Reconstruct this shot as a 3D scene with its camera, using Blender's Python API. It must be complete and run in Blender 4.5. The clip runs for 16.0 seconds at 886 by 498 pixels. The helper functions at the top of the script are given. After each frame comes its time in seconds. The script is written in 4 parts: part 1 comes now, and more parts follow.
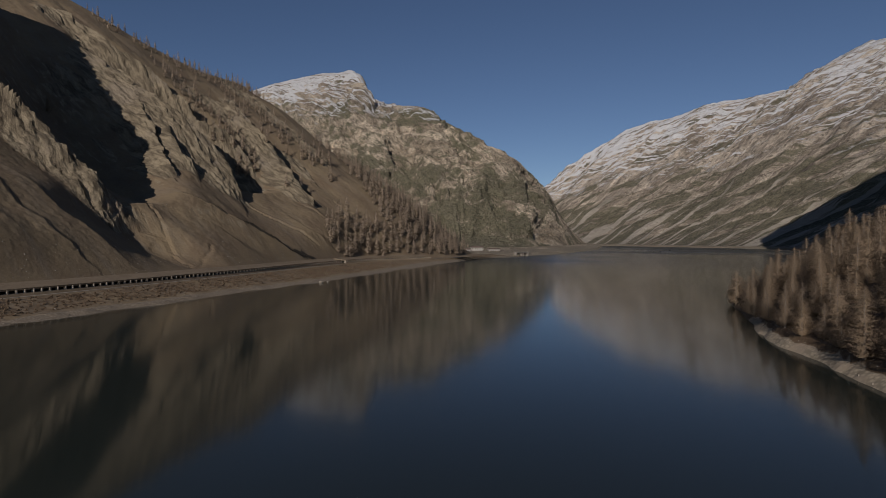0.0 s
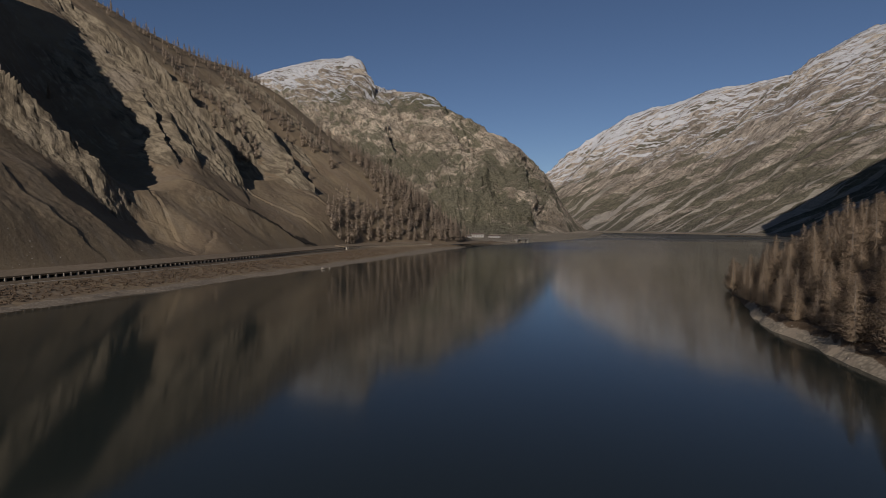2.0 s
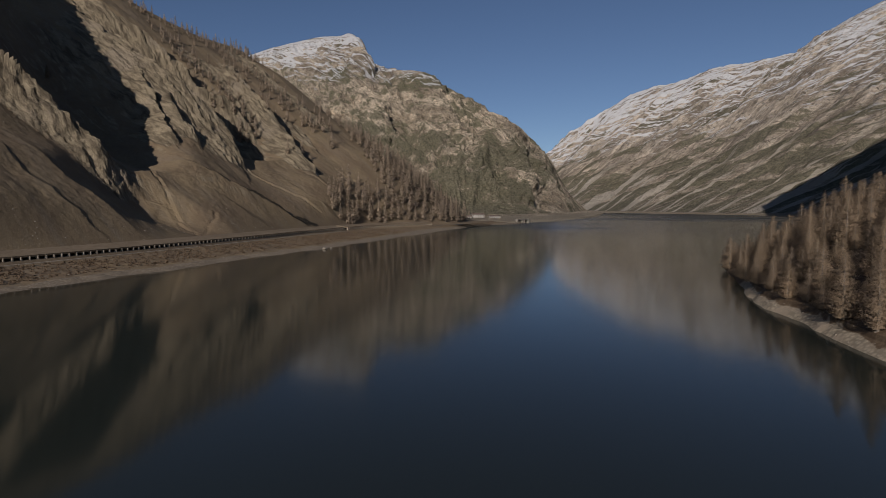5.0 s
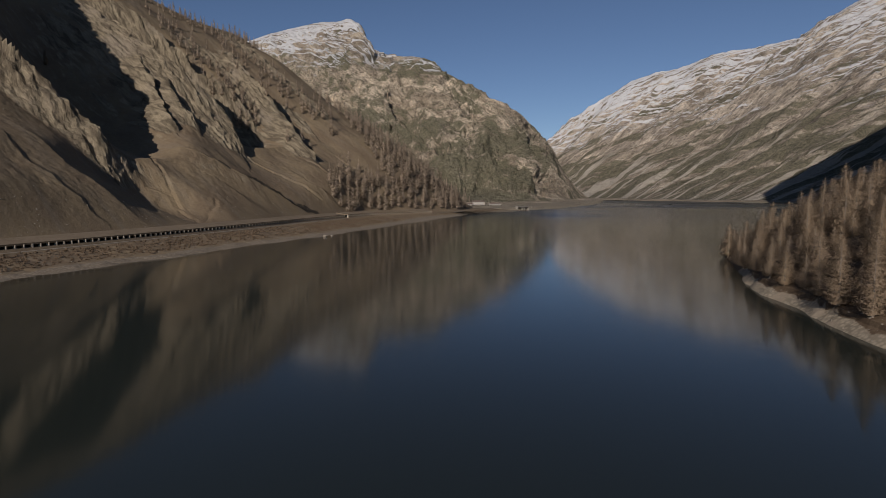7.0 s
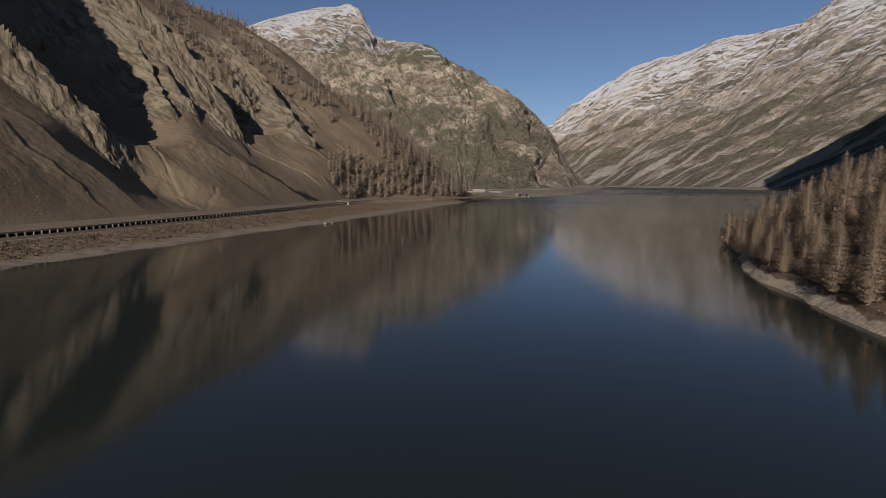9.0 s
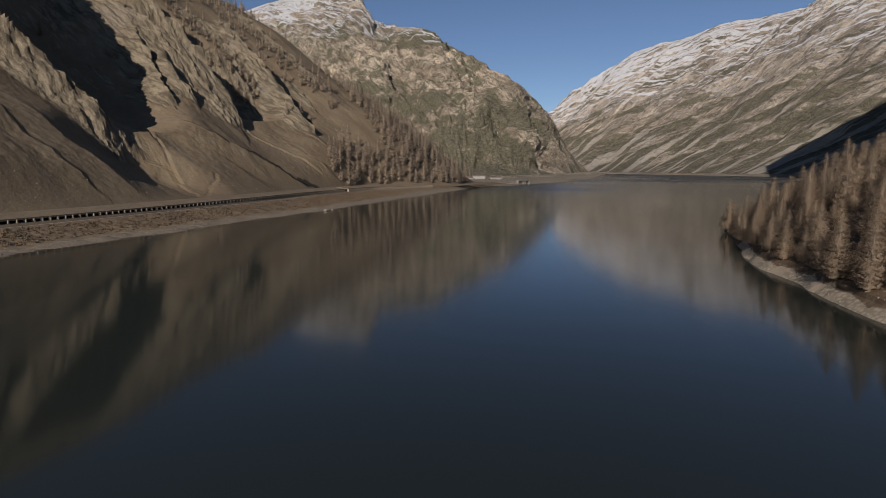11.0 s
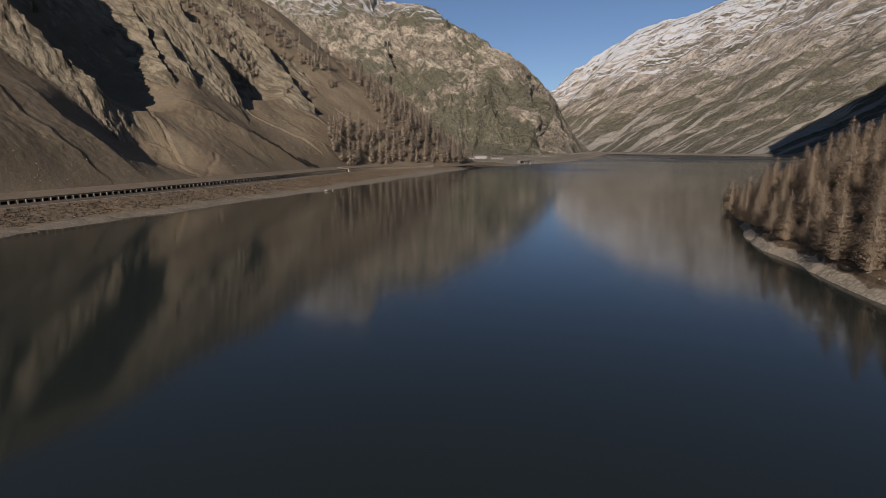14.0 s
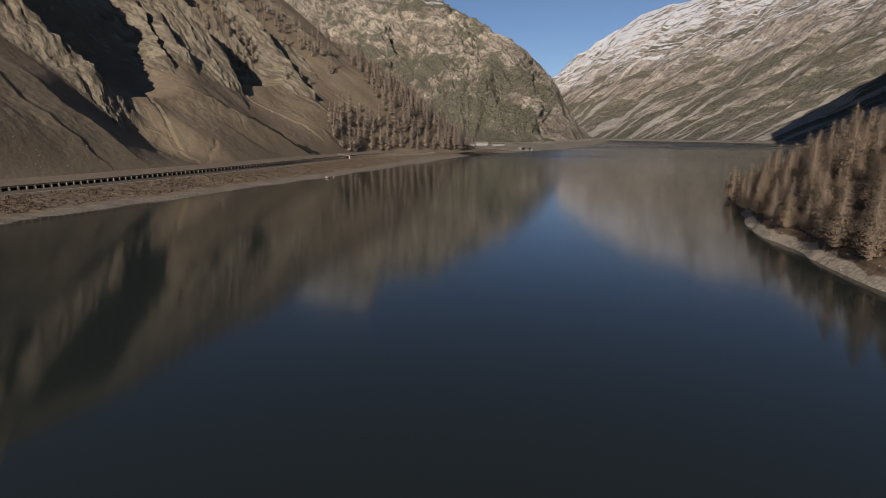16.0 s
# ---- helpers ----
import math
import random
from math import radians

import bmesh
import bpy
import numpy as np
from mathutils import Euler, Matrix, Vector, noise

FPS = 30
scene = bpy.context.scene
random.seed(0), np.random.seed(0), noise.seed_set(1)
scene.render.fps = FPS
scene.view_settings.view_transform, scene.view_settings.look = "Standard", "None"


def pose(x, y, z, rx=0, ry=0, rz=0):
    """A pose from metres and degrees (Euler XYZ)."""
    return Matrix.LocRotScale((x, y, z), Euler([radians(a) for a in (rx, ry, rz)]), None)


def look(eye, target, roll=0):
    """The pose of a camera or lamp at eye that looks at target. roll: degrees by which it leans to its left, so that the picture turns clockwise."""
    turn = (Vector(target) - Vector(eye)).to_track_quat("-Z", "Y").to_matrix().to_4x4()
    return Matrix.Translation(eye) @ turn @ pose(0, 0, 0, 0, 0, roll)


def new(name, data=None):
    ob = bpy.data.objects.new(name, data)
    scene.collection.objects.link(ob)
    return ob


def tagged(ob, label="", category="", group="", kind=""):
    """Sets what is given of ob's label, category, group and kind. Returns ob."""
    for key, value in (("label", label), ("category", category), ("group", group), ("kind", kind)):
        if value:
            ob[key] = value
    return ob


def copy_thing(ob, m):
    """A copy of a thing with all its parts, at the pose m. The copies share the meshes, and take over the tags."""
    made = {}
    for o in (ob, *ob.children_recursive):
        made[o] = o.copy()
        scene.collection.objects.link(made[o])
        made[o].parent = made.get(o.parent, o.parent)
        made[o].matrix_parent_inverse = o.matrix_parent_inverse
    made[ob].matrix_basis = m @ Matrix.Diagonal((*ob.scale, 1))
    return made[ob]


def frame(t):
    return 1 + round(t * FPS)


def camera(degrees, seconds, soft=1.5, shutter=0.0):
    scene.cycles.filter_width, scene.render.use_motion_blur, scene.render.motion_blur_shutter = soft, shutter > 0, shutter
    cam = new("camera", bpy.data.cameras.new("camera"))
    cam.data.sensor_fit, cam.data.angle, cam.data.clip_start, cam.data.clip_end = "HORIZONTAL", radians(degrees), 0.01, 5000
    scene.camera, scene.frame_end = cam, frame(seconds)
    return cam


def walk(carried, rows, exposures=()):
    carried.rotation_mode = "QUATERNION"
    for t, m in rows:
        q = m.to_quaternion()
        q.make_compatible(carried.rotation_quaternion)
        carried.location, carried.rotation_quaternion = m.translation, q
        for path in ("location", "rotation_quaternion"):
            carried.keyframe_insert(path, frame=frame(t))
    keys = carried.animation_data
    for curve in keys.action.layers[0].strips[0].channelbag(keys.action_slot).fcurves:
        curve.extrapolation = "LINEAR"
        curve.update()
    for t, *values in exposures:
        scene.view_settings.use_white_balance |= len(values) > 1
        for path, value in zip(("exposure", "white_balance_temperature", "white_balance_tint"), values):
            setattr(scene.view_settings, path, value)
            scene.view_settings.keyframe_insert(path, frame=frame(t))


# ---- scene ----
cam = camera(78.73, 16.0, soft=0.8)

# seconds, x, y, z, yaw, pitch, roll
PATH = [
    (0.0, 0.00, 0.00, 36.00, -0.01, -1.13, 0.04),
    (0.5, 0.02, -0.86, 36.00, 0.03, -1.48, 0.04),
    (1.0, 0.04, -1.68, 35.99, 0.06, -1.83, 0.04),
    (1.5, 0.06, -2.48, 35.99, 0.08, -2.17, 0.06),
    (2.0, 0.07, -3.24, 35.99, 0.08, -2.52, 0.07),
    (2.5, 0.09, -3.96, 35.99, 0.08, -2.85, 0.05),
    (3.0, 0.10, -4.64, 36.00, 0.09, -3.21, 0.06),
    (3.5, 0.10, -5.28, 36.00, 0.11, -3.56, 0.07),
    (4.0, 0.11, -5.87, 36.01, 0.11, -3.91, 0.08),
    (6.5, 0.06, -8.10, 36.08, 0.16, -5.63, 0.15),
    (7.0, 0.04, -8.40, 36.10, 0.15, -5.95, 0.13),
    (7.5, 0.02, -8.66, 36.12, 0.16, -6.28, 0.14),
    (8.0, -0.01, -8.87, 36.15, 0.16, -6.60, 0.19),
    (8.5, -0.04, -9.04, 36.17, 0.17, -6.95, 0.18),
    (9.0, -0.08, -9.17, 36.20, 0.16, -7.30, 0.16),
    (11.5, -0.26, -9.36, 36.34, 0.20, -9.04, 0.15),
    (12.0, -0.29, -9.34, 36.36, 0.23, -9.39, 0.13),
    (12.5, -0.32, -9.31, 36.39, 0.23, -9.76, 0.14),
    (13.0, -0.35, -9.28, 36.40, 0.24, -10.09, 0.15),
    (13.5, -0.37, -9.25, 36.42, 0.25, -10.44, 0.14),
    (14.0, -0.39, -9.24, 36.43, 0.27, -10.78, 0.14),
    (14.5, -0.40, -9.25, 36.43, 0.30, -11.13, 0.16),
    (15.0, -0.41, -9.29, 36.43, 0.33, -11.49, 0.15),
    (15.5, -0.40, -9.37, 36.42, 0.34, -11.82, 0.13),
    (16.0, -0.38, -9.49, 36.40, 0.38, -12.15, 0.10),
]
walk(cam, [(t, pose(x, y, z, 90 + pitch, roll, yaw)) for t, x, y, z, yaw, pitch, roll in PATH],
     exposures=[(0.0, -0.17, 6450, 15.5), (8.0, 0.14, 6530, 15.5), (16.0, 0.4, 6480, 15.5)])

# ---------------------------------------------------------------- light
SUN = Vector((-0.27, -0.87, 0.395)).normalized()
elev = math.asin(SUN.z)
world = bpy.data.worlds.new("sky")
scene.world = world
world.use_nodes = True
wn = world.node_tree.nodes
wl = world.node_tree.links
sky = wn.new("ShaderNodeTexSky")
sky.sky_type = "NISHITA"
sky.sun_disc = False
sky.sun_elevation = elev
sky.sun_rotation = math.atan2(SUN.x, SUN.y)
sky.altitude = 2500
sky.air_density = 1.0
sky.dust_density = 0.4
sky.ozone_density = 3.0
wl.new(sky.outputs[0], wn["Background"].inputs[0])
wn["Background"].inputs[1].default_value = 0.054
sun_data = bpy.data.lights.new("sun", "SUN")
sun_data.energy = 3.5
sun_data.angle = radians(0.53)
sun_data.color = (1.0, 0.94, 0.86)
sun = new("sun", sun_data)
sun.matrix_world = look(SUN * 100, (0, 0, 0))


# ---------------------------------------------------------------- noise in numpy
PERM = np.random.RandomState(7).permutation(1024)
GRAD = np.random.RandomState(8).uniform(0, 2 * math.pi, 1024)
GX, GY = np.cos(GRAD), np.sin(GRAD)


def pn(x, y, seed=0):
    """Gradient noise, about -0.7 to 0.7."""
    xi, yi = np.floor(x).astype(int), np.floor(y).astype(int)
    xf, yf = x - xi, y - yi
    u, v = xf * xf * xf * (xf * (xf * 6 - 15) + 10), yf * yf * yf * (yf * (yf * 6 - 15) + 10)

    def corner(dx, dy):
        h = PERM[(PERM[(xi + dx + seed * 57) & 1023] + yi + dy) & 1023]
        return GX[h] * (xf - dx) + GY[h] * (yf - dy)

    a = corner(0, 0) * (1 - u) + corner(1, 0) * u
    b = corner(0, 1) * (1 - u) + corner(1, 1) * u
    return a * (1 - v) + b * v


def fbm(x, y, octaves=5, seed=0, gain=0.5):
    total, amp = 0, 1
    for o in range(octaves):
        total = total + amp * pn(x, y, seed + o)
        x, y, amp = x * 2.03 + 11.3, y * 2.03 - 7.7, amp * gain
    return total


def ridged(x, y, octaves=5, seed=0, gain=0.5):
    total, amp = 0, 1
    for o in range(octaves):
        total = total + amp * (0.5 - np.abs(pn(x, y, seed + o)) * 2)
        x, y, amp = x * 2.07 + 5.1, y * 2.07 + 3.3, amp * gain
    return total


def smooth(a, b, x):
    t = np.clip((x - a) / (b - a), 0, 1)
    return t * t * (3 - 2 * t)


def spline(points, u):
    """A monotone-paced Catmull-Rom curve through the knots; u from 0 to the number of knots less one."""
    p = np.array(points, float)
    u = np.clip(u, 0, len(p) - 1.000001)
    i = np.floor(u).astype(int)
    t = (u - i)[:, None]
    n = len(p) - 1
    p0, p1, p2, p3 = p[np.clip(i - 1, 0, n)], p[i], p[np.clip(i + 1, 0, n)], p[np.clip(i + 2, 0, n)]
    m1, m2 = (p2 - p0) * 0.5, (p3 - p1) * 0.5
    return (2 * t**3 - 3 * t**2 + 1) * p1 + (t**3 - 2 * t**2 + t) * m1 + (-2 * t**3 + 3 * t**2) * p2 + (t**3 - t**2) * m2


def knot_steps(points, count):
    """Values of u at even lengths along the knots' line."""
    p = np.array(points, float)
    length = np.concatenate([[0], np.cumsum(np.linalg.norm(np.diff(p[:, :2], axis=0), axis=1))])
    return np.interp(np.linspace(0, length[-1], count), length, np.arange(len(p)))


# ---------------------------------------------------------------- materials
def material(name):
    m = bpy.data.materials.new(name)
    m.use_nodes = True
    return m, m.node_tree.nodes, m.node_tree.links, m.node_tree.nodes["Principled BSDF"]


class Net:
    """Short words for building node materials."""

    def __init__(self, name, rough=0.9):
        self.m, self.n, self.l, self.bsdf = material(name)
        self.bsdf.inputs["Roughness"].default_value = rough
        self.bsdf.inputs["Specular IOR Level"].default_value = 0.2

    def put(self, value, socket):
        if isinstance(value, bpy.types.NodeSocket):
            self.l.new(value, socket)
        elif isinstance(value, tuple) and len(value) == 3 and socket.type == "RGBA":
            socket.default_value = (*value, 1)
        else:
            socket.default_value = value

    def attr(self, name):
        a = self.n.new("ShaderNodeAttribute")
        a.attribute_name = name
        return a

    def scaled(self, vector, scale):
        k = self.n.new("ShaderNodeVectorMath")
        k.operation = "MULTIPLY"
        self.put(vector, k.inputs[0])
        k.inputs[1].default_value = scale
        return k.outputs[0]

    def noise(self, vector, scale, detail=6, rough=0.6, dist=0.0):
        k = self.n.new("ShaderNodeTexNoise")
        if vector is not None:
            self.put(vector, k.inputs["Vector"])
        k.inputs["Scale"].default_value = scale
        k.inputs["Detail"].default_value = detail
        k.inputs["Roughness"].default_value = rough
        k.inputs["Distortion"].default_value = dist
        return k.outputs[0]

    def voronoi(self, vector, scale):
        k = self.n.new("ShaderNodeTexVoronoi")
        self.put(vector, k.inputs["Vector"])
        k.inputs["Scale"].default_value = scale
        return k.outputs[0]

    def math(self, op, a, b=0.0, c=0.0):
        k = self.n.new("ShaderNodeMath")
        k.operation = op
        for i, v in enumerate((a, b, c)):
            self.put(v, k.inputs[i])
        return k.outputs[0]

    def step(self, value, low, high, out0=0.0, out1=1.0):
        k = self.n.new("ShaderNodeMapRange")
        k.interpolation_type = "SMOOTHSTEP"
        for i, v in enumerate((value, low, high, out0, out1)):
            self.put(v, k.inputs[i])
        return k.outputs[0]

    def mix(self, factor, a, b, blend="MIX"):
        k = self.n.new("ShaderNodeMix")
        k.data_type = "RGBA"
        k.blend_type = blend
        self.put(factor, k.inputs[0])
        self.put(a, k.inputs[6])
        self.put(b, k.inputs[7])
        return k.outputs[2]

    def split(self, vector):
        k = self.n.new("ShaderNodeSeparateXYZ")
        self.put(vector, k.inputs[0])
        return k.outputs

    def where(self):
        return self.n.new("ShaderNodeNewGeometry").outputs

    def random(self):
        return self.n.new("ShaderNodeObjectInfo").outputs["Random"]

    def bump(self, height, strength, distance):
        k = self.n.new("ShaderNodeBump")
        k.inputs["Strength"].default_value = strength
        k.inputs["Distance"].default_value = distance
        self.put(height, k.inputs["Height"])
        self.l.new(k.outputs[0], self.bsdf.inputs["Normal"])

    def done(self, colour):
        self.put(colour, self.bsdf.inputs["Base Color"])
        return self.m


def left_slope_material():
    k = Net("dry_grass_and_limestone", 0.95)
    sd = k.attr("sd").outputs["Vector"]
    pos = k.where()["Position"]
    along = k.scaled(sd, (1.0, 0.14, 0.0))
    streak = k.noise(along, 0.12, 8, 0.65)
    grain = k.noise(pos, 0.45, 8, 0.7)
    blotch = k.noise(pos, 0.022, 5, 0.6)
    grass = k.mix(k.step(blotch, 0.35, 0.65), (0.155, 0.1145, 0.073), (0.193, 0.147, 0.09))
    grass = k.mix(k.step(streak, 0.45, 0.7, 0.0, 0.6), grass, (0.18, 0.148, 0.108))
    grass = k.mix(k.step(grain, 0.5, 0.74, 0.0, 0.55), grass, (0.085, 0.062, 0.039))
    speck = k.noise(pos, 0.9, 6, 0.75)
    grass = k.mix(1.0, grass, k.mix(k.step(speck, 0.4, 0.6), (0.9, 0.9, 0.9), (1.1, 1.1, 1.09)), "MULTIPLY")
    rocky = k.attr("rock").outputs["Fac"]
    turn = k.n.new("ShaderNodeVectorRotate")
    turn.rotation_type = "Z_AXIS"
    k.put(sd, turn.inputs["Vector"])
    turn.inputs["Angle"].default_value = -0.08
    slab = turn.outputs[0]
    cracks = k.noise(k.scaled(slab, (1.0, 0.22, 0.0)), 0.22, 8, 0.66, 0.6)
    joint = k.noise(k.scaled(slab, (1.0, 0.12, 0.0)), 0.34, 4, 0.6, 0.6)
    line = k.step(k.math("ABSOLUTE", k.math("SUBTRACT", joint, 0.5)), 0.0, 0.022)
    cross = k.noise(k.scaled(slab, (0.5, 1.0, 0.0)), 0.2, 4, 0.6, 0.8)
    line2 = k.step(k.math("ABSOLUTE", k.math("SUBTRACT", cross, 0.5)), 0.0, 0.025)
    gap = k.math("MULTIPLY", line, k.math("ADD", 0.75, k.math("MULTIPLY", line2, 0.25)))
    stone = k.mix(k.step(cracks, 0.36, 0.62), (0.095, 0.076, 0.052), (0.255, 0.21, 0.142))
    stone = k.mix(k.step(blotch, 0.52, 0.68), stone, (0.215, 0.178, 0.13))
    stone = k.mix(k.math("ADD", 0.55, k.math("MULTIPLY", gap, 0.45)), (0.085, 0.066, 0.044), stone)
    stone = k.mix(1.0, stone, k.mix(k.step(speck, 0.4, 0.6), (0.82, 0.82, 0.82), (1.16, 1.16, 1.15)), "MULTIPLY")
    mask = k.math("ADD", rocky, k.math("MULTIPLY", k.math("SUBTRACT", cracks, 0.5), 0.9))
    colour = k.mix(k.step(mask, 0.35, 0.6), grass, stone)
    shore = k.attr("shore").outputs["Fac"]
    pebble = k.voronoi(pos, 0.9)
    gravel = k.mix(k.step(pebble, 0.1, 0.7), (0.24, 0.2, 0.148), (0.16, 0.13, 0.094))
    edge = k.math("ADD", shore, k.math("MULTIPLY", k.math("SUBTRACT", grain, 0.5), 0.5))
    colour = k.mix(k.step(edge, 0.4, 0.6), colour, gravel)
    scrub = k.attr("scrub").outputs["Fac"]
    brush = k.noise(pos, 0.16, 7, 0.7)
    thick = k.math("MULTIPLY", scrub, k.step(brush, 0.42, 0.6))
    colour = k.mix(thick, colour, k.mix(k.step(grain, 0.4, 0.6), (0.1, 0.07, 0.045), (0.18, 0.13, 0.08)))
    # dark strip on the talus: a thin shadow put into the colour
    shade_strip = k.math("ADD", k.attr("shade_strip").outputs["Fac"], k.math("MULTIPLY", k.math("SUBTRACT", grain, 0.5), 1.3))
    colour = k.mix(k.step(shade_strip, 0.4, 0.62), colour, k.mix(k.step(speck, 0.4, 0.6), (0.03, 0.026, 0.02), (0.06, 0.05, 0.037)))
    colour = k.mix(1.0, colour, (1.0, 0.995, 0.99), "MULTIPLY")
    k.bump(k.math("ADD", k.math("MULTIPLY", grain, 0.22), k.math("MULTIPLY", k.math("ADD", cracks, k.math("MULTIPLY", gap, 0.1)), k.math("MULTIPLY", rocky, 1.6))), 1.0, 1.6)
    return k.done(colour)


def mountain_material(name, snow_low, snow_high, green, band, scree, by_height, fluting, tilt, thick, top, slant, pale, bleach, scrub):
    """Grey-brown rock with pine scrub, scree gullies below and snow along the beds above."""
    k = Net(name, 0.95)
    sd = k.attr("sd").outputs["Vector"]
    s, d, v = k.split(sd)
    pos = k.where()["Position"]
    x, y, z = k.split(pos)
    nz = k.split(k.where()["Normal"])[2]
    skew = k.n.new("ShaderNodeVectorRotate")
    skew.rotation_type = "Z_AXIS"
    k.put(sd, skew.inputs["Vector"])
    skew.inputs["Angle"].default_value = slant
    grainway = skew.outputs[0]
    fall = k.noise(k.scaled(grainway, (1.0, fluting, 0.0)), 0.012, 10, 0.7, 0.6)
    lean = k.n.new("ShaderNodeVectorRotate")
    lean.rotation_type = "Z_AXIS"
    k.put(sd, lean.inputs["Vector"])
    lean.inputs["Angle"].default_value = tilt
    beds = k.noise(k.scaled(lean.outputs[0], band), 1.0, 10, 0.68, 0.35)
    grain = k.noise(pos, 0.045, 10, 0.75)
    speck = k.noise(pos, 0.16, 6, 0.7)
    blotch = k.noise(pos, 0.0045, 7, 0.65, 0.5)
    rock = k.mix(k.step(fall, 0.4, 0.6), (0.26, 0.22, 0.168), (0.6, 0.52, 0.405))
    rock = k.mix(k.step(beds, 0.52, 0.62), rock, (0.33, 0.275, 0.205))
    rock = k.mix(k.step(grain, 0.52, 0.6, 0.0, 0.8), rock, (0.13, 0.11, 0.083))
    strand = k.noise(k.scaled(grainway, (1.0, fluting * 0.8, 0.0)), 0.07, 8, 0.72, 0.8)
    rock = k.mix(1.0, rock, k.mix(k.step(strand, 0.38, 0.62), (0.82, 0.82, 0.82), (1.2, 1.19, 1.18)), "MULTIPLY")
    rock = k.mix(1.0, rock, k.mix(k.step(speck, 0.4, 0.6), (0.8, 0.8, 0.8), (1.22, 1.22, 1.2)), "MULTIPLY")
    rock = k.mix(1.0, rock, pale, "MULTIPLY")
    bleak = k.step(k.math("ADD", k.math("MULTIPLY", z, 0.001) if by_height else v, k.math("MULTIPLY", k.math("SUBTRACT", blotch, 0.5), 0.5)), snow_low - 0.22, snow_low + 0.12)
    rock = k.mix(bleak, rock, k.mix(1.0, rock, bleach, "MULTIPLY"))
    mottle = k.noise(pos, 0.017, 8, 0.72)
    patch = k.math("ADD", blotch, k.math("MULTIPLY", k.math("SUBTRACT", mottle, 0.5), 0.9)) if by_height else k.noise(k.scaled(lean.outputs[0], (0.0022, 0.012, 0.0)), 1.0, 9, 0.62, 0.3)
    wood = k.math("ADD", k.math("ADD", k.math("MULTIPLY", k.math("SUBTRACT", patch, 0.5), 2.6 if by_height else 4.2), k.math("ADD", k.math("MULTIPLY", k.math("SUBTRACT", fall, 0.5), 0.9), k.math("MULTIPLY", k.math("SUBTRACT", beds, 0.5), -1.0 if by_height else -0.8))),
                  k.math("ADD", k.math("MULTIPLY", k.math("SUBTRACT", speck, 0.5), 1.2), k.attr("veg").outputs["Fac"]))
    cover = k.math("MULTIPLY", k.step(wood, thick + 0.0, thick + 0.09), green)
    tone = k.mix(k.step(speck, 0.4, 0.62), *scrub)
    colour = k.mix(cover, rock, tone)
    chute = k.noise(k.scaled(sd, (1.0, 0.05, 0.0)), 0.012, 5, 0.55, 0.3)
    reach = k.math("ADD", v, k.math("MULTIPLY", k.math("SUBTRACT", blotch, 0.5), 0.5))
    stones = k.math("MULTIPLY", k.step(k.math("SUBTRACT", chute, k.math("MULTIPLY", v, 0.3)), 0.525, 0.545), k.math("MULTIPLY", k.step(reach, 0.4, 0.12), scree))
    colour = k.mix(stones, colour, k.mix(grain, (0.36, 0.315, 0.25), (0.5, 0.445, 0.365)))
    shore = k.attr("shore").outputs["Fac"]
    colour = k.mix(k.step(k.math("ADD", shore, k.math("SUBTRACT", grain, 0.5)), 0.4, 0.6), colour, k.mix(grain, (0.33, 0.275, 0.2), (0.44, 0.375, 0.28)))
    height = k.math("ADD", k.math("MULTIPLY", z, 0.001) if by_height else v, k.math("MULTIPLY", k.math("SUBTRACT", blotch, 0.5), 0.55))
    lie = k.math("ADD", k.math("MULTIPLY", k.math("SUBTRACT", beds, 0.5), 10.0), k.math("ADD", k.math("MULTIPLY", k.math("SUBTRACT", grain, 0.5), 0.6), k.math("MULTIPLY", k.math("SUBTRACT", speck, 0.5), 0.4)))
    flat = k.math("MULTIPLY", k.math("SUBTRACT", nz, 0.68), 0.7)
    amount = k.math("ADD", k.math("ADD", k.step(height, snow_low, snow_high, -0.5, top), lie), flat)
    if not by_height:
        amount = k.math("ADD", amount, k.step(s, 1900.0, 700.0, 0.0, 0.4))
    snow = k.math("MULTIPLY", k.step(amount, 0.0, 0.07), k.step(height, snow_low - 0.05, snow_low + 0.08))
    colour = k.mix(snow, colour, (0.67, 0.665, 0.655))
    k.bump(k.math("ADD", grain, k.math("ADD", beds, fall)), 1.0, 24.0)
    return k.done(colour)


def hill_material():
    k = Net("forest_floor", 0.95)
    pos = k.where()["Position"]
    grain = k.noise(pos, 0.5, 8, 0.7)
    floor = k.mix(k.step(grain, 0.4, 0.65), (0.1, 0.068, 0.042), (0.16, 0.115, 0.072))
    pebble = k.voronoi(pos, 0.8)
    gravel = k.mix(k.step(pebble, 0.1, 0.7), (0.37, 0.31, 0.225), (0.225, 0.187, 0.133))
    gravel = k.mix(k.step(k.noise(pos, 0.08, 5, 0.6), 0.45, 0.65), gravel, (0.31, 0.25, 0.18))
    shore = k.attr("shore").outputs["Fac"]
    edge = k.math("ADD", shore, k.math("MULTIPLY", k.math("SUBTRACT", grain, 0.5), 0.6))
    k.bump(k.math("ADD", grain, k.math("MULTIPLY", pebble, -0.3)), 0.6, 0.3)
    return k.done(k.mix(k.step(edge, 0.4, 0.6), floor, gravel))


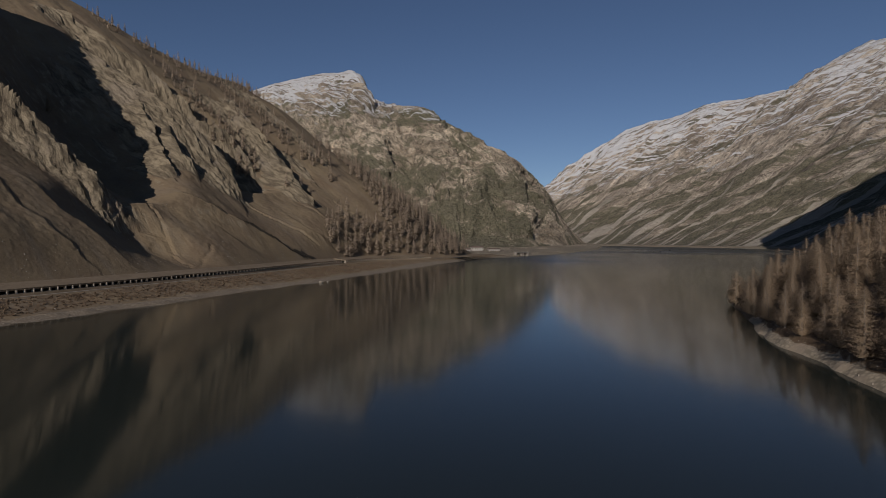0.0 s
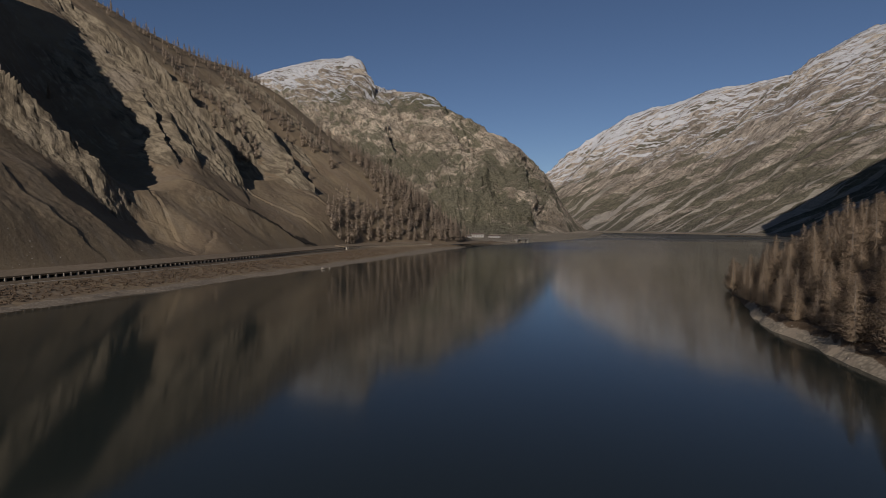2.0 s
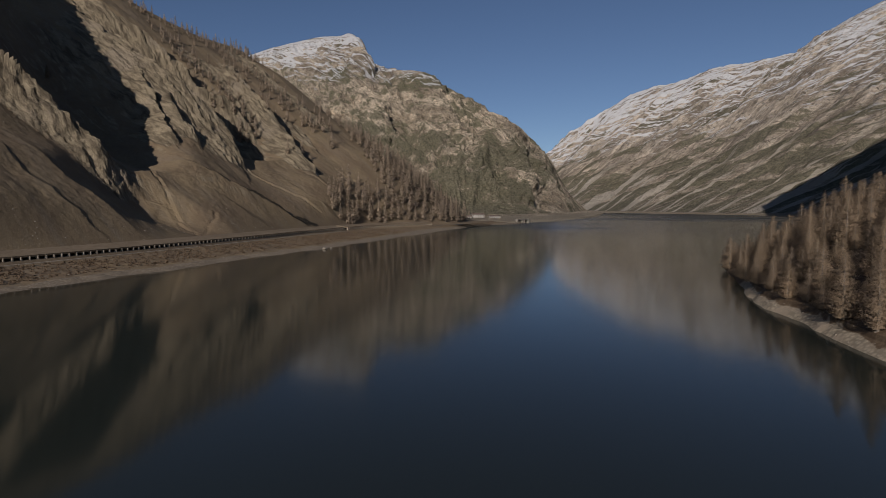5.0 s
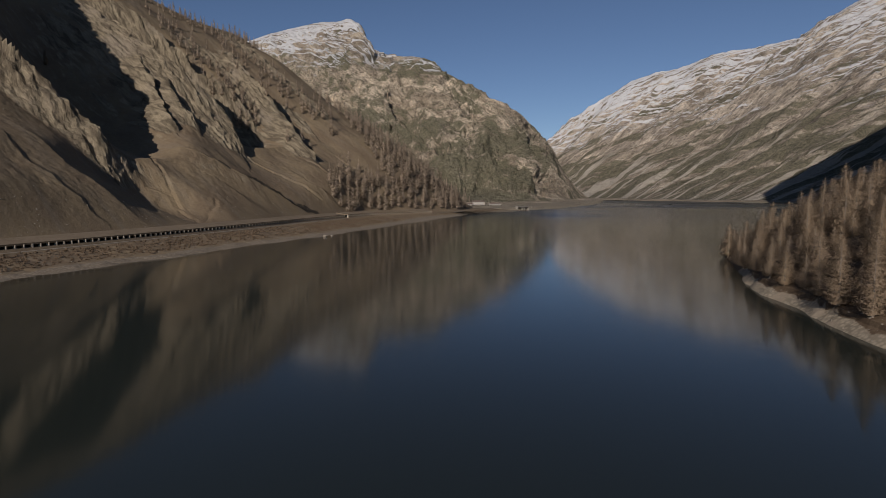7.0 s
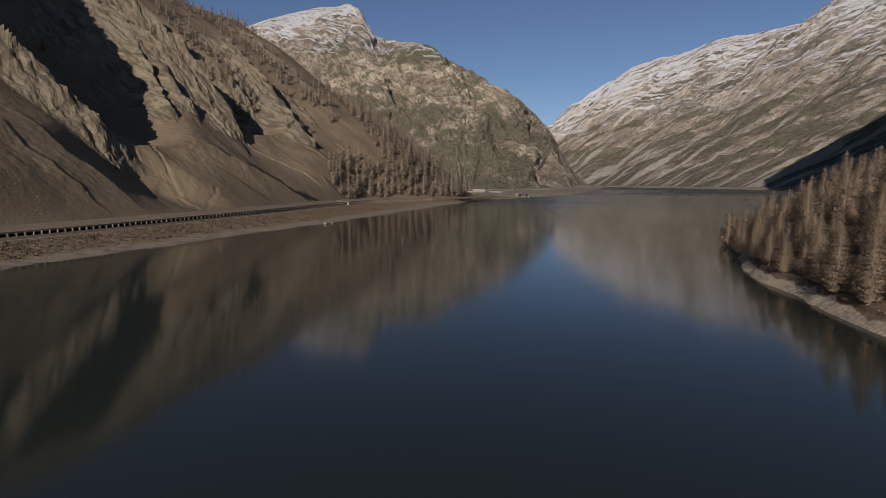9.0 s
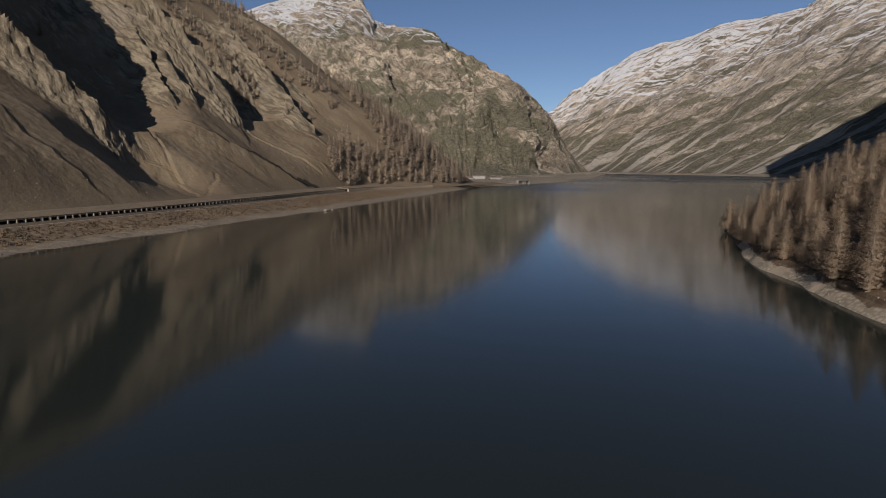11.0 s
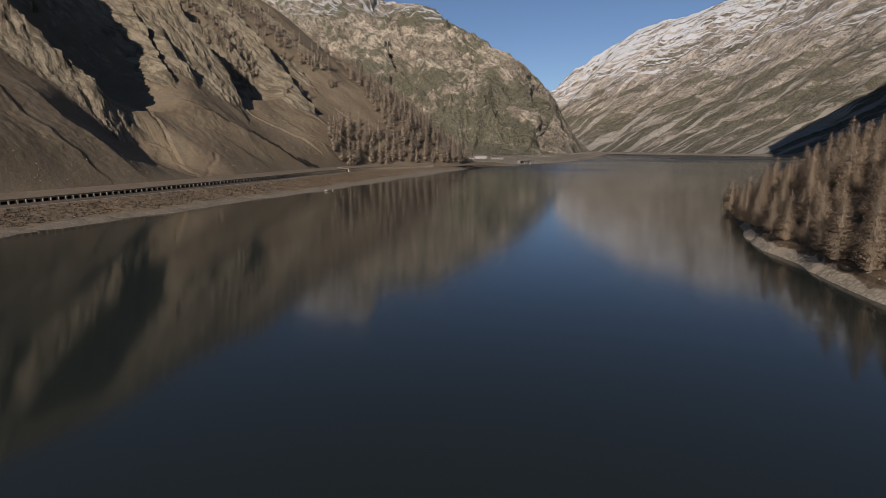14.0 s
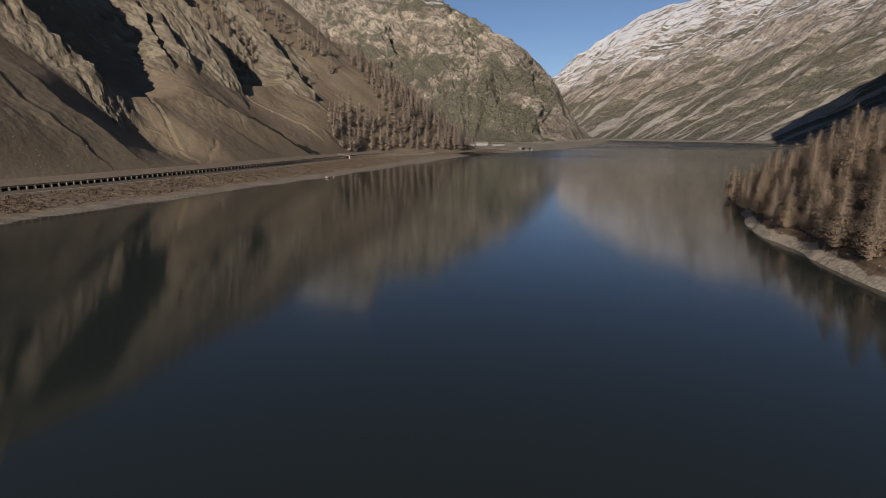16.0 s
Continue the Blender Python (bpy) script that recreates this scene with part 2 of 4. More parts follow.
def water_material():
    k = Net("lake_water", 0.06)
    k.bsdf.inputs["Specular IOR Level"].default_value = 0.5
    k.bsdf.inputs["IOR"].default_value = 1.33
    pos = k.where()["Position"]
    x, y, z = k.split(pos)
    wind = k.noise(k.scaled(pos, (1.0, 1.0, 0.0)), 0.0016, 3, 0.5)
    far = k.step(y, 350.0, 1500.0)
    # breeze on the water off the far point
    px, py = k.math("DIVIDE", k.math("SUBTRACT", x, 200.0), 75.0), k.math("DIVIDE", k.math("SUBTRACT", y, 850.0), 110.0)
    ring = k.math("ADD", k.math("ADD", k.math("MULTIPLY", px, px), k.math("MULTIPLY", py, py)), k.math("MULTIPLY", k.math("SUBTRACT", k.noise(k.scaled(pos, (0.3, 1.0, 0.0)), 0.03, 4, 0.6), 0.5), 2.5))
    ruffled = k.math("MAXIMUM", k.math("MULTIPLY", far, k.step(wind, 0.3, 0.6)), k.step(ring, 1.4, 0.0, 0.0, 0.5))
    rough = k.math("ADD", 0.074, k.math("MULTIPLY", ruffled, 0.22))
    k.bsdf.inputs["Anisotropic"].default_value = 0.85
    swell = k.n.new("ShaderNodeCombineXYZ")
    swell.inputs[1].default_value = 1.0
    k.put(swell.outputs[0], k.bsdf.inputs["Tangent"])
    k.put(rough, k.bsdf.inputs["Roughness"])
    ripple = k.noise(k.scaled(pos, (0.16, 1.0, 1.0)), 0.5, 4, 0.55)
    k.bump(ripple, 0.07, 0.08)
    return k.done((0.018, 0.0222, 0.0182))


def plain_material(name, dark, light, scale=1.5, rough=0.85, vary=0.0):
    k = Net(name, rough)
    pos = k.where()["Position"]
    a = k.noise(pos, scale, 6, 0.65)
    b = k.noise(pos, scale * 0.13, 4, 0.6)
    colour = k.mix(k.step(k.math("ADD", k.math("MULTIPLY", a, 0.6), k.math("MULTIPLY", b, 0.4)), 0.35, 0.65), dark, light)
    if vary:
        colour = k.mix(k.math("MULTIPLY", k.random(), vary), colour, tuple(c * 0.55 for c in dark))
    k.bump(a, 0.4, 0.1)
    return k.done(colour)


def crown_material(name, dark, light, third):
    """Needles: dull, and letting some light through."""
    k = Net(name, 0.9)
    island = k.where()["Random Per Island"]
    tree = k.random()
    colour = k.mix(island, dark, light)
    colour = k.mix(k.math("MULTIPLY", tree, 0.8), colour, third)
    thin = k.n.new("ShaderNodeBsdfTranslucent")
    k.put(colour, thin.inputs["Color"])
    both = k.n.new("ShaderNodeMixShader")
    both.inputs[0].default_value = 0.22
    k.l.new(k.bsdf.outputs[0], both.inputs[1])
    k.l.new(thin.outputs[0], both.inputs[2])
    k.l.new(both.outputs[0], k.n["Material Output"].inputs["Surface"])
    return k.done(colour)


M_LEFT = left_slope_material()
M_MID = mountain_material("rock_and_pine_scrub", 0.56, 0.84, 0.92, (0.0042, 0.04, 0.0), 0.0, True, 0.3, 0.3, 0.0, 0.5, -0.55, (1.12, 1.08, 1.03), (0.72, 0.73, 0.76), ((0.12, 0.111, 0.069), (0.222, 0.203, 0.131)))
M_RIGHT = mountain_material("banded_rock_and_snow", 0.42, 0.84, 0.85, (0.0032, 0.045, 0.0), 1.0, False, 0.2, -0.8, -0.05, 0.22, 0.0, (0.92, 0.91, 0.92), (1.0, 1.0, 1.02), ((0.085, 0.08, 0.05), (0.165, 0.15, 0.098)))
M_HILL = hill_material()
M_WATER = water_material()
M_BED = plain_material("lake_bed_silt", (0.06, 0.055, 0.045), (0.1, 0.09, 0.07), 0.05)
M_BRIDGE = plain_material("stained_concrete", (0.16, 0.145, 0.12), (0.27, 0.245, 0.205), 0.5)
M_POST = plain_material("pale_concrete_post", (0.32, 0.27, 0.2), (0.46, 0.4, 0.31), 0.6)
M_ROOF = plain_material("earth_covered_roof", (0.15, 0.115, 0.075), (0.22, 0.17, 0.115), 0.5)
# wall concrete darkened for the shade inside gallery and bridge openings
M_WALL_SHADE = plain_material("shade_dark_concrete", (0.06, 0.055, 0.05), (0.1, 0.09, 0.08), 0.7)
M_ROAD = plain_material("old_asphalt", (0.05, 0.05, 0.05), (0.08, 0.078, 0.075), 0.7)
M_TRACK = plain_material("pale_gravel_track", (0.24, 0.2, 0.15), (0.36, 0.31, 0.24), 0.6)
M_BARK = plain_material("larch_bark", (0.12, 0.098, 0.078), (0.24, 0.2, 0.16), 3.0)
M_LARCH = crown_material("autumn_larch_needles", (0.29, 0.212, 0.136), (0.365, 0.27, 0.175), (0.2, 0.153, 0.11))
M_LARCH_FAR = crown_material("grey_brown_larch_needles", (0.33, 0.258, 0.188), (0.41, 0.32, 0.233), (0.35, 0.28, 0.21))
M_BUSH = crown_material("bare_reddish_brush", (0.15, 0.105, 0.068), (0.22, 0.158, 0.1), (0.18, 0.13, 0.085))
# twigs as dark as the painted shadow strip they stand on
M_SHADE_TWIGS = crown_material("shade_dark_twigs", (0.03, 0.026, 0.02), (0.06, 0.05, 0.036), (0.04, 0.034, 0.026))
M_STONE = plain_material("pale_boulder", (0.2, 0.17, 0.13), (0.33, 0.285, 0.225), 0.7, 0.9, 0.5)
M_PLASTER = plain_material("pale_plaster", (0.3, 0.28, 0.245), (0.42, 0.395, 0.35), 0.4)
M_TILE = plain_material("brown_metal_roofing", (0.12, 0.09, 0.07), (0.2, 0.15, 0.12), 0.6)
M_GLASS = plain_material("dark_window_glass", (0.02, 0.022, 0.025), (0.035, 0.038, 0.042), 0.5, 0.15)


# ---------------------------------------------------------------- mesh helpers
def part(name, bm, mat, parent=None, label=""):
    me = bpy.data.meshes.new(name)
    bm.to_mesh(me)
    bm.free()
    me.materials.append(mat)
    ob = new(name, me)
    if parent is not None:
        ob.parent = parent
    if label:
        tagged(ob, label)
    return ob


def raw_mesh(name, verts, faces, mat, smooth_shade=False):
    me = bpy.data.meshes.new(name)
    verts = np.asarray(verts, np.float32)
    faces = np.asarray(faces, np.int32)
    me.vertices.add(len(verts))
    me.vertices.foreach_set("co", verts.ravel())
    n = faces.shape[1]
    me.loops.add(faces.size)
    me.loops.foreach_set("vertex_index", faces.ravel())
    me.polygons.add(len(faces))
    me.polygons.foreach_set("loop_start", np.arange(0, faces.size, n, dtype=np.int32))
    me.polygons.foreach_set("use_smooth", np.full(len(faces), smooth_shade))
    me.update(calc_edges=True)
    me.materials.append(mat)
    return me


def grid_faces(nu, nv):
    i = np.arange(nu - 1)[:, None] * nv + np.arange(nv - 1)[None, :]
    return np.stack([i, i + nv, i + nv + 1, i + 1], -1).reshape(-1, 4)


def add_attr(me, name, values, kind="FLOAT"):
    a = me.attributes.new(name, kind, "POINT")
    a.data.foreach_set("vector" if kind == "FLOAT_VECTOR" else "value", np.asarray(values, np.float32).ravel())


def grid_normals(P):
    du = np.gradient(P, axis=0)
    dv = np.gradient(P, axis=1)
    n = np.cross(du, dv)
    n /= np.linalg.norm(n, axis=2, keepdims=True) + 1e-9
    n *= np.where(n[..., 2:3] < 0, -1, 1)
    return n


def box(bm, x0, x1, y0, y1, z0, z1, m=None):
    vs = [bm.verts.new((x, y, z)) for x in (x0, x1) for y in (y0, y1) for z in (z0, z1)]
    for f in ((0, 1, 3, 2), (4, 6, 7, 5), (0, 4, 5, 1), (2, 3, 7, 6), (0, 2, 6, 4), (1, 5, 7, 3)):
        bm.faces.new([vs[i] for i in f])
    if m is not None:
        bmesh.ops.transform(bm, matrix=m, verts=vs)
    return vs


# ---------------------------------------------------------------- lake
me = raw_mesh("water", [(-4500, -2500, 0), (4500, -2500, 0), (4500, 4800, 0), (-4500, 4800, 0)], [(0, 1, 2, 3)], M_WATER)
tagged(new("water", me), "calm dark blue mountain lake mirroring the slopes", "lake", kind="structure")
me = raw_mesh("ground", [(-6000, -6000, -14), (6000, -6000, -14), (6000, 6000, -14), (-6000, 6000, -14)], [(0, 1, 2, 3)], M_BED)
tagged(new("ground", me), "silty valley floor beneath the lake", "ground", kind="structure")

# ---------------------------------------------------------------- left mountainside
L_SHORE = [(-330, -160), (-262, -30), (-215, 100), (-179, 218), (-141, 334), (-101, 442), (-72, 530), (-25, 680), (13, 802), (75, 950), (180, 1120), (200, 1400)]
L_ROAD = [(-430, -270), (-372, -130), (-310, 30), (-248, 205), (-206, 325), (-168, 460), (-140, 575), (-92, 710), (-20, 790), (43, 892), (60, 1080), (-150, 1400)]
L_RIDGE = [(-1000, 20, 440), (-930, 180, 430), (-860, 330, 425), (-770, 470, 420), (-680, 620, 410), (-605, 740, 405), (-551, 803, 388), (-465, 867, 341),
           (-422, 940, 326), (-373, 1042, 318), (-470, 1250, 300), (-700, 1500, 330)]


# rock ribs on the slope, from foot to top: (s along the slope, d up it, height); width of the sunny face, width of the far scarp
CRAG_CREST = [(262, 226, 40), (262, 238, 70), (322, 415, 80)]
# unseen rib, added to shade the crag flank that the lake mirrors
SHADING_CRAG = [(172, 268, 20), (172, 284, 62), (205, 440, 84)]
NEAR_RIB = [(342, 88, 1), (339, 92, 3), (328, 110, 9), (320, 125, 14), (318, 142, 18), (310, 152, 21), (303, 166, 24), (297, 180, 27), (287, 195, 34), (279, 215, 46), (262, 238, 68)]
WALL_FIRST = [(443, 156, 2), (446, 168, 8), (455, 190, 13), (464, 215, 15), (488, 270, 14), (500, 310, 8)]
WALL_SECOND = [(467, 158, 2), (470, 170, 9), (476, 200, 15), (492, 235, 16), (500, 260, 8)]
WALL_THIRD = [(508, 130, 2), (513, 140, 7), (522, 156, 14), (528, 176, 21), (521, 195, 25), (508, 215, 27), (500, 240, 25), (496, 290, 17), (492, 330, 8)]
STRIP_LOW = [(596, 156, 2), (596, 165, 8), (593, 185, 11), (572, 220, 11), (552, 245, 11), (525, 280, 9), (512, 330, 6)]
STRIP_HIGH = [(608, 190, 2), (608, 200, 8), (600, 235, 13), (574, 260, 14), (560, 290, 14), (545, 320, 14), (530, 350, 13), (517, 390, 13), (508, 430, 12)]
FAR_RIB = [(620, 116, 1), (624, 126, 7), (637, 160, 15), (655, 200, 20), (652, 260, 17), (640, 320, 9)]
FAR_CREASE = [(700, 146, 1), (701, 156, 3), (706, 196, 5), (688, 222, 7), (690, 260, 7), (706, 315, 6)]
# unseen outer rib, raised so that the mirrored upper slope lies in shadow
OUTER_SHADING_CRAG = [(112, 288, 40), (112, 300, 74), (108, 340, 104), (95, 470, 118)]
SPUR_RIB = [(770, 165, 1), (770, 180, 4), (790, 420, 8)]
RIBS = [(CRAG_CREST, 60, 8), (SHADING_CRAG, 60, 20), (NEAR_RIB, 26, 9), (WALL_FIRST, 20, 5), (WALL_SECOND, 20, 6), (WALL_THIRD, 40, 9), (STRIP_LOW, 16, 5), (STRIP_HIGH, 26, 7), (FAR_RIB, 30, 8), (FAR_CREASE, 16, 5), (OUTER_SHADING_CRAG, 60, 12), (SPUR_RIB, 26, 10)]

def off_line(s, d, knots):
    """Signed distance from a crest line (above zero on the side away from the sun), and its height there."""
    best, x, h = np.full(s.shape, 1e9), np.zeros_like(s), np.zeros_like(s)
    for (s0, d0, h0), (s1, d1, h1) in zip(knots, knots[1:]):
        ls, ld = s1 - s0, d1 - d0
        t = np.clip(((s - s0) * ls + (d - d0) * ld) / (ls * ls + ld * ld), 0, 1)
        es, ed = s - s0 - ls * t, d - d0 - ld * t
        r = np.hypot(es, ed)
        side = np.sign(es * ld - ed * ls + 1e-9)
        hit = r < best
        best, x, h = np.where(hit, r, best), np.where(hit, r * side, x), np.where(hit, h0 + (h1 - h0) * t, h)
    return x, h


def ribs(s, d):
    """Heights of the ribs, and where bare rock shows on them."""
    total, rock = np.zeros_like(s), np.zeros_like(s)
    ws, wd = s + fbm(s * 0.02, d * 0.02, 4, 3) * 7 + fbm(s * 0.11, d * 0.09, 3, 9) * 2.6, d + fbm(s * 0.05, d * 0.03, 4, 5) * 7
    for knots, wn_, wf in RIBS:
        x, h = off_line(ws, wd, knots)
        prof = np.where(x < 0, np.clip(1 + x / wn_, 0, 1) ** 1.2, 1 - smooth(0, 1, x / wf))
        total = np.maximum(total, h * prof)
        bare = smooth(1.5, 5, h) * (1 - smooth(0, 90, d - knots[-1][1] + 20))
        rock = np.maximum(rock, bare * np.where(x < 0, smooth(-wn_ * 1.05, -wn_ * 0.65, x), 1 - smooth(wf, wf * 2.0, x)))
    return total, rock


# clefts beside the ribs: (d, s, depth, half width)
WALL_CLEFT = [(148, 576, 0, 20), (168, 579, 29, 28), (200, 573, 36, 31), (240, 555, 33, 27), (280, 539, 25, 21), (320, 519, 16, 16), (360, 504, 8, 13)]
SHADE_CLEFT = [(108, 366, 0, 20), (126, 374, 18, 28), (150, 388, 34, 42), (200, 398, 46, 52), (260, 404, 42, 52), (320, 406, 26, 50), (390, 415, 4, 46)]
FAR_CLEFT = [(130, 652, 0, 8), (165, 660, 13, 12), (215, 673, 16, 14), (300, 668, 0, 12)]
STRIP_CLEFT = [(190, 632, 0, 10), (215, 622, 6, 12), (260, 600, 7, 14), (330, 570, 6, 13), (400, 540, 4, 10)]


def left_mountain():
    nu = 860
    u = knot_steps(L_ROAD, nu)
    S, G, R = spline(L_SHORE, u), spline(L_ROAD, u), spline(L_RIDGE, u)
    S += np.stack([fbm(u * 3.1, u * 0 + 3.3, 4, 2) * 5 + fbm(u * 24, u * 0 + 6.1, 4, 14, 0.6) * 2.2, fbm(u * 2.7, u * 0 + 8.3, 4, 4) * 2], 1)
    v = np.concatenate([np.linspace(-0.35, 0, 10)[:-1], np.linspace(0, 1, 46)[:-1], np.linspace(1, 2, 330)[:-1], np.linspace(2, 2.6, 24)])
    nv = len(v)
    P = np.zeros((nu, nv, 3))
    b = np.clip(v, -1, 1)[None, :, None]
    w = np.clip(v - 1, 0, 2)[None, :, None]
    P[..., :2] = S[:, None] + (G - S)[:, None] * b
    up = R[:, None, :2] - G[:, None]
    P[..., :2] += up * w
    bank = np.interp(v, [-0.35, 0, 0.12, 0.34, 0.5, 0.6, 0.8, 0.88, 1.0], [-14, -0.3, 0.7, 2.0, 3.8, 4.2, 5.9, 6.0, 6.0])
    wz = np.clip(v - 1, 0, 2)
    # level bench behind the road, talus, then steeper rock
    climb = np.interp(wz, [0, 0.035, 0.25, 0.5, 1.0, 1.6], [0, 0.004, 0.2, 0.475, 1.0, 0.5])
    P[..., 2] = bank[None] + (R[:, None, 2] - 6) * climb[None]
    x, y = P[..., 0], P[..., 1]
    s = 0.338 * x + 0.941 * y
    d = -0.941 * x + 0.338 * y - 303
    nrm = np.array([0.58, -0.208, 0.788])
    slope = smooth(0.02, 0.12, wz)[None] * (1 - smooth(1.0, 1.2, wz))[None] * np.ones_like(s)
    crest = 1 - 0.9 * smooth(0.8, 1.0, wz)[None]
    rib, rock = ribs(s, d)
    for knots in (WALL_CLEFT, SHADE_CLEFT, FAR_CLEFT, STRIP_CLEFT):
        kd, ks, kh, kw = (np.array(a, float) for a in zip(*knots))
        q = (s + fbm(s * 0.03, d * 0.03, 3, 39) * 8 - np.interp(d, kd, ks)) / np.interp(d, kd, kw)
        rib = rib - np.interp(d, kd, kh) * np.exp(-q * q)
    # the broken rock wall above the fans
    wall_rock = smooth(418, 440, s + fbm(s * 0.03, d * 0.03, 4, 38) * 14) * (1 - smooth(575, 612, s + (d - 200) * 0.42)) * smooth(148, 172, d - np.abs(s - 500) * 0.05) * (1 - smooth(300, 345, d))
    rock = np.maximum(rock, wall_rock * smooth(-0.3, 0.1, fbm(s * 0.04, d * 0.012, 4, 36)))
    rib = rib * (1 - smooth(0.9, 1.02, wz))[None]
    # low ridges on the talus: crest at the foot, at the top, height
    low = np.zeros_like(s)
    for s0, d0, s1, d1, h, wn_, wf in [(524, 36, 384, 130, 9.5, 52, 15), (254, 20, 234, 104, 1.5, 16, 3.2), (590, 30, 560, 100, 3.0, 30, 6.5),
                                        (660, 40, 600, 110, 2.5, 22, 5), (440, 40, 405, 100, 1.5, 26, 8)]:
        t = (d - d0) / (d1 - d0)
        q = s + fbm(s * 0.03, d * 0.03, 3, 31) * 8 - (s0 + (s1 - s0) * t)
        low = np.maximum(low, h * smooth(-0.08, 0.12, t) * (1 - smooth(0.85, 1.15, t)) * np.where(q < 0, np.clip(1 + q / wn_, 0, 1) ** 1.3, 1 - np.clip(q / wf, 0, 1)))
    # a gully beside the near rib: its near wall leans away from the sun
    t = (d - 8) / 95
    q = (s + fbm(s * 0.02, d * 0.02, 3, 35) * 7 - (291 - 0.3 * d)) / 68
    wall = np.where(q < 0, np.clip(1 + q / 1.2, 0, 1) ** 1.4 * 5, 5 - 23 * np.clip(q, 0, 1) + 18 * smooth(1.0, 1.6, q))
    low = low + wall * smooth(-0.06, 0.1, t) * (1 - smooth(0.75, 1.25, t))
    # narrow runnels worn into the fan
    for s0, d0, s1, d1 in [(350, 48, 368, 112), (347, 30, 350, 48), (346, 32, 388, 58), (700, 20, 690, 120), (650, 30, 610, 120), (560, 60, 520, 125)]:
        along, across = np.array([s1 - s0, d1 - d0], float), 0
        reach = np.hypot(*along)
        along = along / reach
        p = (s - s0) * along[0] + (d - d0) * along[1]
        across = (s - s0) * along[1] - (d - d0) * along[0] + fbm(s * 0.08, d * 0.08, 3, 33) * 3
        low = low - 1.3 * np.exp(-(across / 1.3) ** 2) * smooth(-3, 3, p) * (1 - smooth(reach - 3, reach + 3, p)) + 0.35 * np.exp(-((across - 2.8) / 1.6) ** 2) * smooth(-3, 3, p) * (1 - smooth(reach - 3, reach + 3, p))
    # the flank before the near rib leans away from the sun
    low = low + 0.15 * np.clip(312 - s, 0, 130) * smooth(78, 112, d) * (1 - smooth(170, 215, d)) + 0.06 * np.clip(270 - s, 0, 130) * smooth(12, 40, d) * (1 - smooth(80, 112, d))
    sag = (13 * np.clip((350 - s) / 150, 0, 1.1) ** 2 + 15 * np.clip((s - 350) / 250, 0, 1.0) ** 2) * (1 - 0.6 * smooth(90, 180, d))
    rough = sag * smooth(0, 60, d) + fbm(s * 0.010, d * 0.005, 4, 12, 0.42) * 11 * (0.35 + 0.65 * smooth(60, 150, d)) + ridged(s * 0.05, d * 0.008, 4, 21) * 0.22
    warp = fbm(s * 0.02, d * 0.012, 4, 41, 0.4) * 20
    craggy = np.zeros_like(s)
    for wide, tall, sk, sd_ in ((17.0, 3.4, 0.1, 43), (7.5, 1.2, 0.06, 44), (3.6, 0.8, 0.12, 45)):
        q = (s + warp * (0.6 + wide * 0.03) + d * sk) / wide
        f = q - np.floor(q)
        gate = 0.35 + 0.9 * smooth(-0.25, 0.3, fbm(s * 0.35 / wide, d * 0.12 / wide, 3, sd_))
        craggy = craggy + tall * gate * np.where(f < 0.82, f / 0.82, (1 - f) / 0.18)
    near_rib = 1 - smooth(345, 375, s)
    craggy = (craggy - 1.6) * (1 - 0.8 * near_rib) + fbm(s * 0.14, d * 0.06, 5, 47, 0.6) * (1.7 + 1.9 * near_rib)
    cut = rock * smooth(40, 70, d)
    disp = slope * crest * (rough + rib + low + cut * craggy)
    P += nrm * disp[..., None]
    ground = smooth(0.0, 0.1, v)[None] * (1 - smooth(0.78, 0.88, v))[None] * (fbm(x * 0.05, y * 0.05, 5, 55) * 1.1 + fbm(x * 0.3, y * 0.3, 4, 57) * 0.35)
    P[..., 2] += ground
    P[..., 2] += (slope * fbm(x * 0.2, y * 0.2, 4, 61) * 0.5)
    me = raw_mesh("mountainside", P.reshape(-1, 3), grid_faces(nu, nv)[:, ::-1], M_LEFT, False)
    n = grid_normals(P)
    steep = smooth(0.74, 0.55, n[..., 2])
    rockm = np.clip(cut * 0.9 + steep * 0.45 * smooth(30, 90, d), 0, 1)
    add_attr(me, "sd", np.stack([s, d, wz[None] + 0 * s], -1), "FLOAT_VECTOR")
    add_attr(me, "rock", rockm)
    wide = 0.2 * smooth(600, 780, y)
    edge = 1 - smooth(0.12, 0.33, v[None] - wide)
    add_attr(me, "shore", edge)
    add_attr(me, "scrub", smooth(0.26, 0.38, v[None] - wide) * (1 - smooth(0.8, 0.88, v))[None])
    # lines along which the slope is coloured dark for narrow shadows
    shade_strip = np.zeros_like(s)
    for s0, d0, s1, d1, w0, w1 in [(545, 40, 505, 58, 4.0, 3.5), (520, 46, 440, 92, 3.0, 3.6), (440, 92, 398, 128, 3.4, 2.0), (478, 84, 462, 92, 2.6, 2.0), (640, 118, 668, 150, 1.8, 2.6)]:
        reach = math.hypot(s1 - s0, d1 - d0)
        a, c = (s1 - s0) / reach, (d1 - d0) / reach
        p = ((s - s0) * a + (d - d0) * c) / reach
        off = (s - s0) * c - (d - d0) * a + fbm(s * 0.06, d * 0.06, 4, 37) * 5
        shade_strip = np.maximum(shade_strip, np.exp(-(off / (w0 + (w1 - w0) * p)) ** 2) * smooth(-0.04, 0.1, p) * (1 - smooth(0.8, 1.04, p)))
    add_attr(me, "shade_strip", shade_strip)
    ob = tagged(new("mountainside", me), "steep brown grassy mountainside with pale limestone ribs", "mountainside", kind="structure")
    return ob, P, s, d, v, shade_strip


